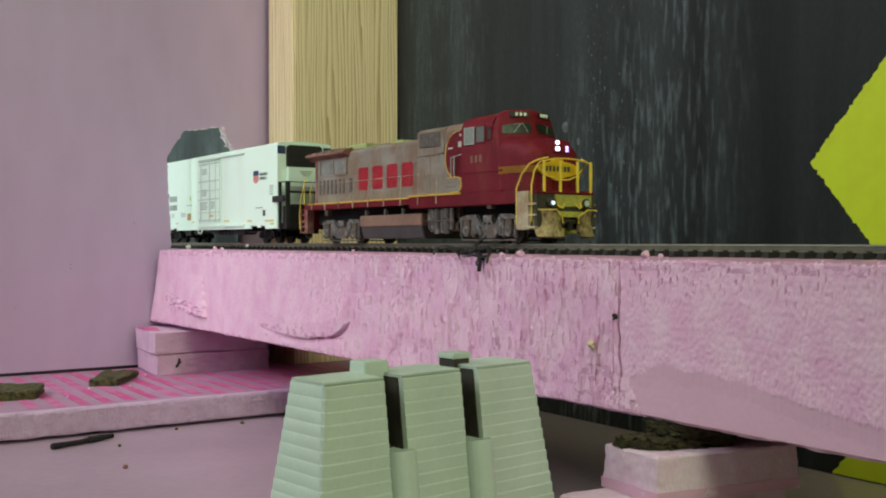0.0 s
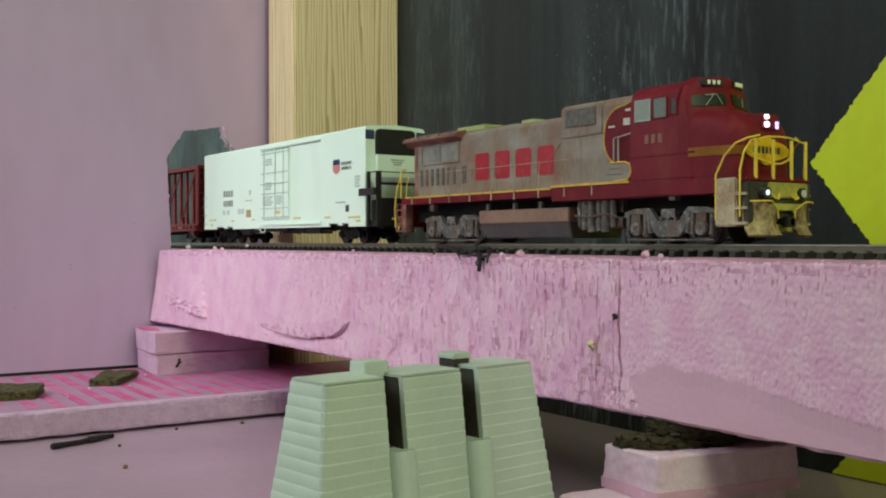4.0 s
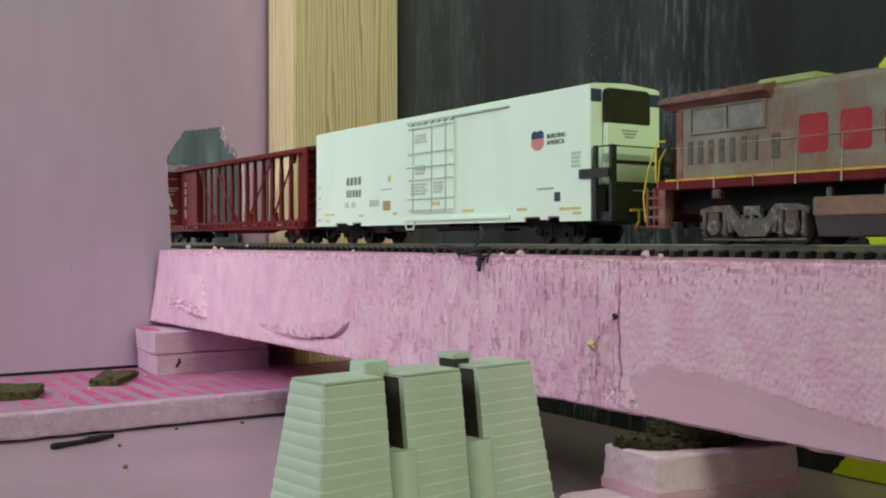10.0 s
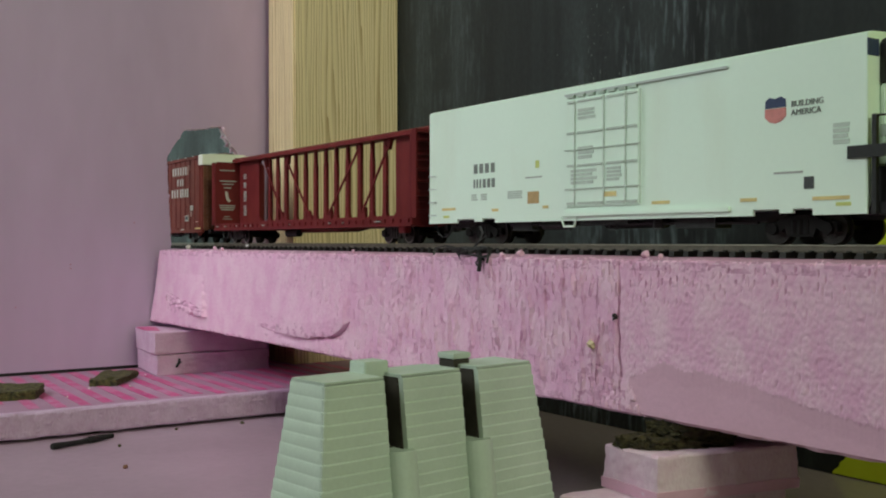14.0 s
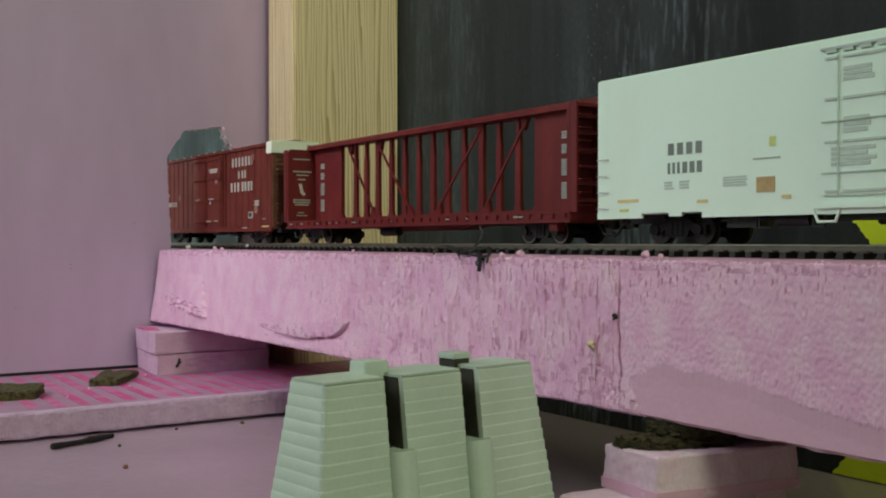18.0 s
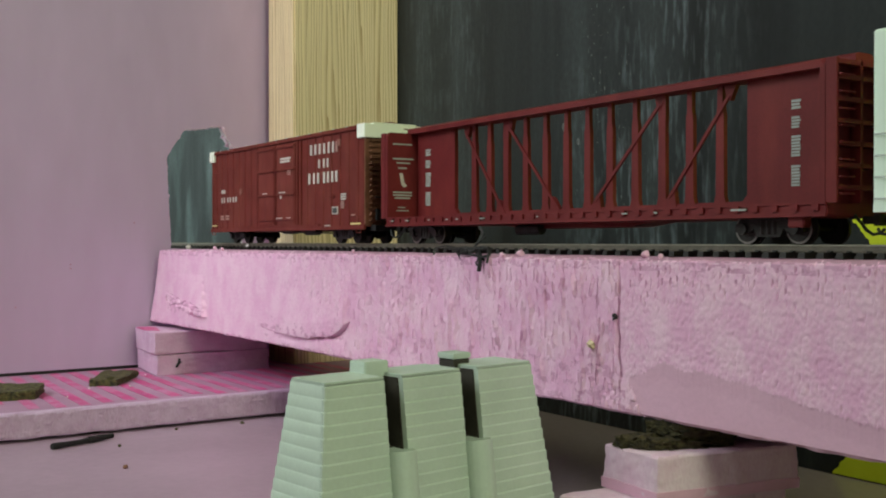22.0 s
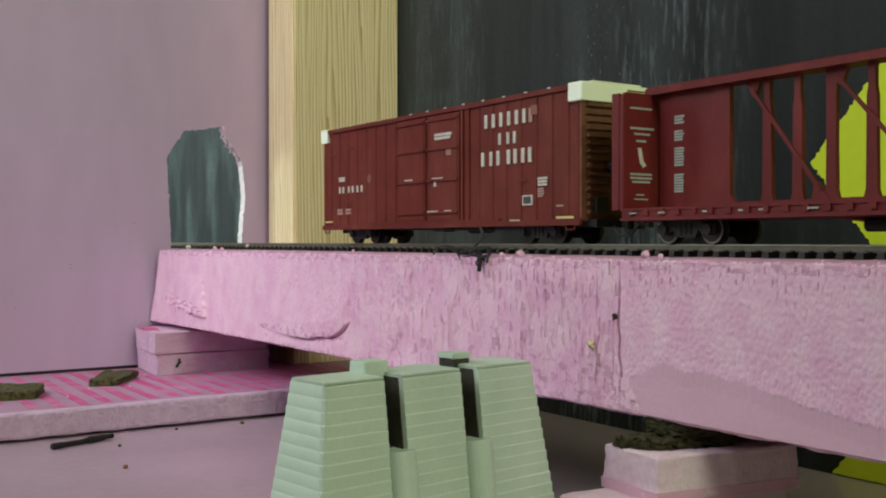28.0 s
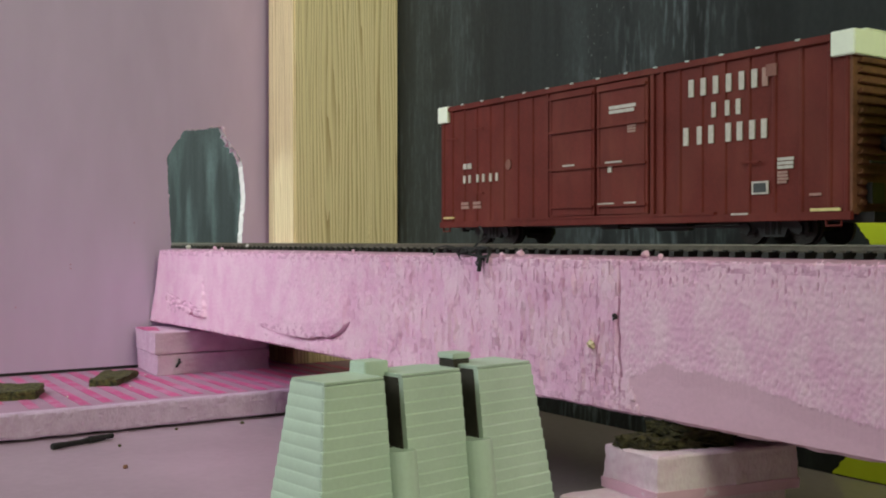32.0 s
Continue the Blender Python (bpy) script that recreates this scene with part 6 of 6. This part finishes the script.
    part("step_slot", bm, SEAM, c)
    # cab
    bm = bmesh.new()
    prism(bm, [(-16.8, 17.0), (16.8, 17.0), (16.8, 51.4), (15.6, 54.0), (12.6, 56.1), (6.5, 57.6), (-6.5, 57.6), (-12.6, 56.1), (-15.6, 54.0), (-16.8, 51.4)], "x", x(416.4), x(440))
    cab = part("cab", bm, LOCORED, c, bevel=0.35)
    # front of the cab: a shallow rounded vee that leans back above the belt line
    bm = bmesh.new()
    rings = []
    for z, side, mid, hw in ((17.0, 447.5, 450.5, 16.8), (43.6, 444.0, 449.4, 16.75), (46.6, 443.0, 448.4, 16.6), (50.6, 442.2, 447.2, 16.2), (53.2, 441.8, 446.8, 15.2), (54.6, 442.2, 447.2, 14.4), (56.6, 442.0, 447.0, 12.4), (57.8, 441.0, 446.0, 9.4), (58.3, 439.4, 444.0, 6.0)):
        plan = [(439, 1.0), (side - 1.8, 1.0), (side - 0.5, 0.985), (side + 0.5, 0.93), (side + (mid - side) * 0.45, 0.68), (mid - 1.1, 0.38), (mid - 0.25, 0.15)]
        plan = [(u, -k) for u, k in plan] + [(mid, 0)] + [(u, k) for u, k in reversed(plan)]
        rings.append([bm.verts.new((x(u) * MM, k * hw * MM, z * MM)) for u, k in plan])
    n = len(rings[0])
    for lo, hi in zip(rings, rings[1:]):
        for k in range(n):
            bm.faces.new((lo[k], lo[(k + 1) % n], hi[(k + 1) % n], hi[k]))
    bm.faces.new(rings[0][::-1])
    bm.faces.new(rings[-1])
    part("windshield_frame", bm, LOCORED, cab)
    for s in (-1, 1):
        # each pane lies on the vee, its edges rising towards the middle
        def on_vee(k, v):
            z = 46.8 + 1.5 * (1 - k) + v * (4.0 + 0.2 * (1 - k))
            q = (z - 46.6) / 6.6
            side, mid, hw = 443.0 - 1.2 * q, 448.4 - 1.6 * q, 16.6 - 1.4 * q
            pl = [(mid, 0), (mid - 0.25, 0.15), (mid - 1.1, 0.38), (side + (mid - side) * 0.45, 0.68), (side + 0.5, 0.93), (side - 0.5, 0.985)]
            for (u0, k0), (u1, k1) in zip(pl, pl[1:]):
                if k <= k1:
                    return (x(u0 + (u1 - u0) * (k - k0) / (k1 - k0)) + 0.3, s * hw * k, z)
        bm = bmesh.new()
        ks = (0.1, 0.15, 0.38, 0.68, 0.9)
        lo = [bm.verts.new([q * MM for q in on_vee(k, 0.0 if 0.1 < k < 0.9 else 0.08)]) for k in ks]
        hi = [bm.verts.new([q * MM for q in on_vee(k, 1.0 if 0.1 < k < 0.9 else 0.92)]) for k in ks]
        for k in range(len(ks) - 1):
            bm.faces.new((lo[k], lo[k + 1], hi[k + 1], hi[k]))
        bmesh.ops.solidify(bm, geom=bm.faces[:], thickness=0.3 * MM)
        part("windshield", bm, GLASS, cab, "windshield pane with a dark green reflection in its colour")
        bm = bmesh.new()
        for k0, k1, v1 in ((0.62, 0.42, 0.95), (0.24, 0.36, 0.95)) if s < 0 else ((0.45, 0.55, 0.9),):
            p, q = Vector(on_vee(k0, 0.05)), Vector(on_vee(k1, v1))
            wire(bm, [p + Vector((0.4, 0, 0)), q + Vector((0.4, 0, 0))], 0.14, 5)
        if s < 0:
            p, q = Vector(on_vee(0.62, 0.95)), Vector(on_vee(0.36, 0.95))
            wire(bm, [p + Vector((0.4, 0, 0)), q + Vector((0.4, 0, 0))], 0.16, 5)
        part("wiper", bm, INKGREY, cab)
        bm = bmesh.new()
        p0, p1 = s * 2.6, s * 10.6
        vs = []
        for z, back in ((54.6, 0.0), (56.8, 0.25)):
            for yy, u in ((p0, 447.5), (p1, 445.3)):
                vs += [bm.verts.new((x(u - back) * MM, yy * MM, z * MM)), bm.verts.new((x(u - back - 2) * MM, yy * MM, z * MM))]
        for f in ((0, 2, 6, 4), (1, 5, 7, 3), (0, 4, 5, 1), (2, 3, 7, 6), (0, 1, 3, 2), (4, 6, 7, 5)):
            bm.faces.new([vs[k] for k in f])
        nb = part("number_board", bm, BLACKP, cab, "black number board", 0.15)
        for k in range(3):
            yy = s * 4.4 + s * k * 1.9
            u = 447.5 - (abs(yy) - 2.6) * 2.2 / 8.0
            block("lettering", nb, CAPWHITE, x(u) - 0.6, x(u) + 0.05, yy - 0.6, yy + 0.6, 55.0, 56.4)
    for a, b, z0, z1 in ((419.6, 426.4, 44.2, 51.0), (428.2, 434.4, 44.4, 51.2), (436.4, 438.9, 45.2, 50.0)):
        bm = bmesh.new()
        for q in ((a - 0.5, a, z0 - 0.45, z1 + 0.45), (b, b + 0.5, z0 - 0.45, z1 + 0.45), (a, b, z1, z1 + 0.45), (a, b, z0 - 0.45, z0)):
            cube(bm, x(q[0]), x(q[1]), -17.2, -16.4, q[2], q[3])
        part("window_frame", bm, INKGREY if a < 420 else LOCORED, cab)
        plate(cab, "side_window", PALEGLASS if a < 420 else MIDGLASS if a < 430 else GLASS, x(a), x(b), z0, z1, -16.8)
    blocks_row(cab, INKDULL, x(424), x(433.6), 35.6, 38.8, 3, -16.85, fill=0.6)
    bm = bmesh.new()
    cube(bm, x(418), x(447), -17.05, -16.6, 31.0, 31.6)
    cube(bm, x(418), x(447), -17.0, -16.6, 22.8, 23.2)
    part("battery_ledge", bm, LOCORED, cab)
    # nose, with rounded shoulders and a face that leans back a little
    bm = bmesh.new()
    rings = []
    for u, hw, z1 in ((442, 16.5, 46.4), (447, 16.2, 46.2), (452, 15.4, 45.4), (456, 14.6, 44.4), (459, 13.8, 43.2), (461.4, 12.8, 41.6), (462.8, 11.6, 39.6), (463.4, 10.2, 37.0)):
        top = [(math.copysign(abs(math.cos(q)) ** 0.5, math.cos(q)) * hw, z1 - 9 + 9 * math.sin(q) ** 0.62) for q in (math.pi * k / 18 for k in range(19))]
        pts = [(hw, 17.2)] + top + [(-hw, 17.2)]
        rings.append([bm.verts.new((x(u) * MM, y * MM, z * MM)) for y, z in pts])
    n = len(rings[0])
    for lo, hi in zip(rings, rings[1:]):
        for k in range(n):
            bm.faces.new((lo[k], lo[(k + 1) % n], hi[(k + 1) % n], hi[k]))
    bm.faces.new(rings[0][::-1])
    bm.faces.new(rings[-1])
    nose = part("nose", bm, LOCORED, c)
    bm = bmesh.new()
    v0 = []
    for u, yy in ((444.5, 16.95), (447, 16.5), (452, 15.7), (456, 14.9), (459, 14.1), (461.4, 13.1), (462.9, 11.9), (463.7, 10.4)):
        v0.append([bm.verts.new((x(u) * MM, -yy * MM, z * MM)) for z in (29.7, 32.7)])
    for a, b in zip(v0, v0[1:]):
        bm.faces.new((a[0], b[0], b[1], a[1]))
    bmesh.ops.solidify(bm, geom=bm.faces[:], thickness=0.5 * MM)
    part("gold_band", bm, BANDGOLD, nose, "faded orange-gold band")
    bm = bmesh.new()
    prism(bm, [(11.2 * math.cos(a), 31.2 + 3.4 * math.sin(a)) for a in (2 * math.pi * i / 26 for i in range(26))], "x", x(463.0), x(464.0))
    prism(bm, [(-0.8 + 4.9 * math.cos(a), 31.2 + 4.8 * math.sin(a)) for a in (2 * math.pi * i / 26 for i in range(26))], "x", x(463.0), x(464.2))
    part("gold_emblem", bm, GOLD, nose, "oval gold nose emblem")
    blocks_row_y(nose, INK, x(464.25), -7.4, 6.6, 30.2, 32.4, 7)
    # headlights
    bm = bmesh.new()
    prism(bm, [(x(456), 44.0), (x(463.4), 43.6), (x(464), 42.6), (x(464), 38.0), (x(456), 38.0)], "y", -3.4, 6.4)
    hl = part("headlight_box", bm, LOCORED, nose, bevel=0.9)
    for yy, z, rr, m in ((-0.9, 42.4, 0.72, LAMPM), (-0.9, 39.9, 0.92, LAMPM), (4.2, 40.5, 0.62, LAMPVIOLET), (4.2, 39.2, 0.62, LAMPVIOLET)):
        bm = bmesh.new()
        rod(bm, (x(462), yy, z), (x(464.6), yy, z), rr, 14)
        part("headlight", bm, m, hl, "lit white headlight" if m is LAMPM else "lit violet headlight")
    # pilot: steps, anticlimber, plow, ditch lights, coupler
    bm = bmesh.new()
    cube(bm, x(455), x(468.6), -15.6, 15.6, 20.6, 22.2)
    part("front_walkway", bm, LOCORED, c, bevel=0.3)
    bm = bmesh.new()
    cube(bm, x(466), x(469), -15.6, 15.6, 7.0, 20.4)
    part("pilot_plate", bm, DARKIRON, c, bevel=0.3)
    for s in (-1, 1):
        bm = bmesh.new()
        y0, y1 = sorted((s * 16.4, s * 12.0))
        cube(bm, x(455.5), x(464.5), y0, y1, 5.8, 21.8)
        part("step_box", bm, CREAM, c, bevel=0.5)
        bm = bmesh.new()
        for z in (6.4, 11.4, 16.0):
            cube(bm, x(464), x(468.5), y0, y1, z, z + 0.9)
        part("steps", bm, CREAM, c)
        bm = bmesh.new()
        nk = 8
        front = []
        for k in range(nk + 1):
            yy = 4.2 + 11.6 * k / nk
            bulge = 2.4 * math.sin(math.pi * (0.15 + 0.85 * k / nk)) - 3.0 * (k / nk) ** 2
            zt = 10.6 + 3.2 * min(1, k / nk * 1.8)
            front.append([bm.verts.new((x(470.2 + bulge + d) * MM, s * yy * MM, z * MM)) for d, z in ((0.0, zt), (-0.7, zt - 2.6), (-0.6, zt - 5.4), (0.6, 4.8), (2.0, 3.0))])
        for p, q in zip(front, front[1:]):
            for k in range(4):
                bm.faces.new((p[k], q[k], q[k + 1], p[k + 1]))
        bmesh.ops.recalc_face_normals(bm, faces=bm.faces)
        bmesh.ops.solidify(bm, geom=bm.faces[:], thickness=1.2 * MM)
        part("plow_blade", bm, PLOW, c, "rust-stained yellowish snow plow blade")
        bm = bmesh.new()
        wire(bm, [(x(469.8), s * 16.0, 13.9), (x(471.8), s * 12.5, 14.0), (x(472.6), s * 8.5, 14.0), (x(471.4), s * 4.4, 11.2), (x(471.6), s * 4.2, 8.4)], 0.28, 6)
        part("plow_rim", bm, RAILYEL, c)
        bm = bmesh.new()
        rod(bm, (x(468), s * 9.2, 16.8), (x(471.2), s * 9.2, 16.8), 1.9, 14)
        dl = part("ditch_light", bm, DARKIRON, c)
        bm = bmesh.new()
        rod(bm, (x(471.1), s * 9.2, 16.8), (x(471.5), s * 9.2, 16.8), 0.85 if s < 0 else 1.3, 12)
        part("ditch_lens", bm, LAMPBLUE if s < 0 else GREYW, dl)
        # handrails round the nose, each bent from one wire
        bm = bmesh.new()
        wire(bm, [(x(456), s * 16.3, 8), (x(456), s * 16.3, 23), (x(459), s * 15.8, 29), (x(463), s * 15, 33.0), (x(466.5), s * 13.2, 34.6), (x(468), s * 9, 35.6)], 0.32, 6)
        part("outer_handrail", bm, RAILYEL, c, "yellow handrail")
        bm = bmesh.new()
        wire(bm, [(x(466), s * 16.3, 9), (x(466), s * 16.3, 24), (x(467), s * 15.6, 30), (x(468.5), s * 14, 33.6), (x(468.6), s * 6, 35.2), (x(468.6), 0, 35.4)], 0.32, 6)
        part("inner_handrail", bm, RAILYEL, c, "yellow handrail")
        bm = bmesh.new()
        wire(bm, [(x(465), s * 12.0, 31.5), (x(466), s * 8, 28.2), (x(467), s * 3, 26.8), (x(467), 0, 26.6)], 0.32, 6)
        part("emblem_rail", bm, RAILYEL, c)
        bm = bmesh.new()
        wire(bm, [(x(469), s * 6.4, 17.5), (x(471.5), s * 6.0, 15.2), (x(471.8), s * 4.4, 14.8), (x(471), s * 3, 16.4)], 0.42, 6)
        part("air_hose", bm, RAILYEL, c)
    for yy in (-11.7, -3.0, 6.3, 13.6):
        block("nose_stanchion", c, RAILYEL, x(468.2), x(468.9), yy - 0.6, yy + 0.6, 21.4, 34.4, 0.1, "yellow flat stanchion")
    bm = bmesh.new()
    cube(bm, x(468), x(470.4), -7, 7, 4, 6.6)
    cube(bm, x(468.8), x(470), -7.0, 13.0, 15.2, 20.3)
    cube(bm, x(469.2), x(470.6), -6.0, 11.0, 11.0, 13.4)
    part("anticlimber", bm, OLIVEYEL, c, "dirty olive-yellow anticlimber", 0.3)
    coupler(c, x(467), 1)
    coupler(c, x(262), -1)
    # rear end
    for s in (-1, 1):
        bm = bmesh.new()
        y0, y1 = sorted((s * 16.2, s * 12))
        cube(bm, x(259.6), x(261.6), y0, y1, 5.6, 20.2)
        steps = part("rear_steps", bm, RUSTROOF, c, "rust-washed open step ladder")
        for q in (252.4, 258.6):
            block("stringer", steps, RUSTROOF, x(q), x(q) + 0.9, y0, y0 + 0.8, 5.6, 20)
            block("stringer", steps, RUSTROOF, x(q), x(q) + 0.9, y1 - 0.8, y1, 5.6, 20)
        for z in (5.8, 9.2, 12.6, 16.0):
            block("tread", steps, RUSTROOF, x(253.3), x(258.6), y0 + 0.2, y1 - 0.2, z, z + 0.8)
        bm = bmesh.new()
        wire(bm, [(x(252), s * 16, 8), (x(251), s * 16, 17), (x(253), s * 16, 26), (x(258), s * 16, 36), (x(261), s * 15.5, 36)], 0.32, 6)
        wire(bm, [(x(257), s * 16, 22), (x(257), s * 16, 35)], 0.3, 6)
        wire(bm, [(x(252), s * 10, 18), (x(253), s * 10, 30), (x(256), s * 10, 34)], 0.3, 6)
        part("rear_handrail", bm, RAILYEL, c, "yellow handrail")
        bm = bmesh.new()
        pts = []
        for i in range(9):
            u = 268 + i * 16
            wire(bm, [(x(u), s * 16.7, 18.6), (x(u), s * 16.7, 22.5)], 0.32, 5)
            wire(bm, [(x(u), s * 16.7, 22.5), (x(u), s * 16.2, 33)], 0.1, 5)
        wire(bm, [(x(264), s * 16.2, 33), (x(398), s * 16.2, 33)], 0.09, 5)
        part("side_handrail", bm, CREAM, c, "dusty thin side handrail")
    bm = bmesh.new()
    cube(bm, x(256), x(260), -15.8, 15.8, 8, 20)
    part("rear_plate", bm, LOCORED, c, bevel=0.3)
    # fuel tank and underfloor gear
    t = bmesh.new()
    prism(t, [(-15.2, 8.6), (-15.2, 14.4), (15.2, 14.4), (15.2, 8.6)], "x", x(321), x(381))
    tank = part("fuel_tank", t, TANKT, c, "dusty brown-pink tank top", 0.4)
    bm = bmesh.new()
    prism(bm, [(-15.0, 8.7), (-13.0, 2.4), (13.0, 2.4), (15.0, 8.7)], "x", x(321.4), x(380.6))
    part("tank_bottom", bm, TANKB, tank, bevel=0.4)
    bm = bmesh.new()
    for u in (326, 345, 362):
        rod(bm, (x(u), -13.5, 14), (x(u), -13.5, 17.2), 1.1, 10)
    part("filler_cap", bm, TRUCKG, tank)
    for u, r, z0 in ((385.5, 1.1, 7), (388.6, 1.5, 5.5), (392.4, 1.9, 4.6), (396.6, 1.4, 5), (400.2, 1.9, 4.6), (404, 1.2, 6.5)):
        bm = bmesh.new()
        rod(bm, (x(u), -13, z0), (x(u), -13, 16.5), r, 12)
        rod(bm, (x(u), -13, z0 + 3.2), (x(u), -13, z0 + 4.0), r + 0.35, 12)
        rod(bm, (x(u), -13, 13.4), (x(u), -13, 14.0), r + 0.3, 12)
        part("air_reservoir", bm, TRUCKG, c, "dusty grey air cylinder")
    bm = bmesh.new()
    rod(bm, (x(383), -10, 8), (x(408), -10, 8), 2.4, 12)
    cube(bm, x(384), x(407), -11, -6, 12, 17)
    wire(bm, [(x(384), -14.6, 11), (x(392), -14.9, 10.2), (x(401), -14.9, 11.4), (x(408), -14.6, 10)], 0.45, 6)
    part("pipework", bm, AXLEBOX, c, "rusty pipework")
    for u in (284, 436):
        block("frame_bracket", c, AXLEBOX, x(u) - 1.8, x(u) + 1.8, -15.8, -13, 15.2, 18.2, 0.3)
    for cx in (297, 432):
        bogie(c, x(cx), 31, "diesel", 5.6, TRUCKG)


def blocks_row_y(car, m, xx, y0, y1, z0, z1, n):
    bm = bmesh.new()
    w = (y1 - y0) / n
    for i in range(n):
        cube(bm, xx - 0.2, xx + 0.15, y0 + i * w, y0 + i * w + w * 0.55, z0, z1)
    return part("lettering", bm, m, car)


locomotive()
reefer()
centerbeam()
boxcar()


def motions():
    for ob, mid in ROLLING:
        walk(ob, [(t, pose(s + mid * MM, 0, RAIL * MM)) for t, s in TRAIN])
    s0 = run_to(0)
    for w, q, r in WHEELS:
        rows = []
        for k in range(161):
            t = k * 0.2
            rows.append((t, pose(q * MM, 0, r * MM, 0, math.degrees((run_to(t) - s0) / (r * MM)), 0)))
        walk(w, rows)


motions()
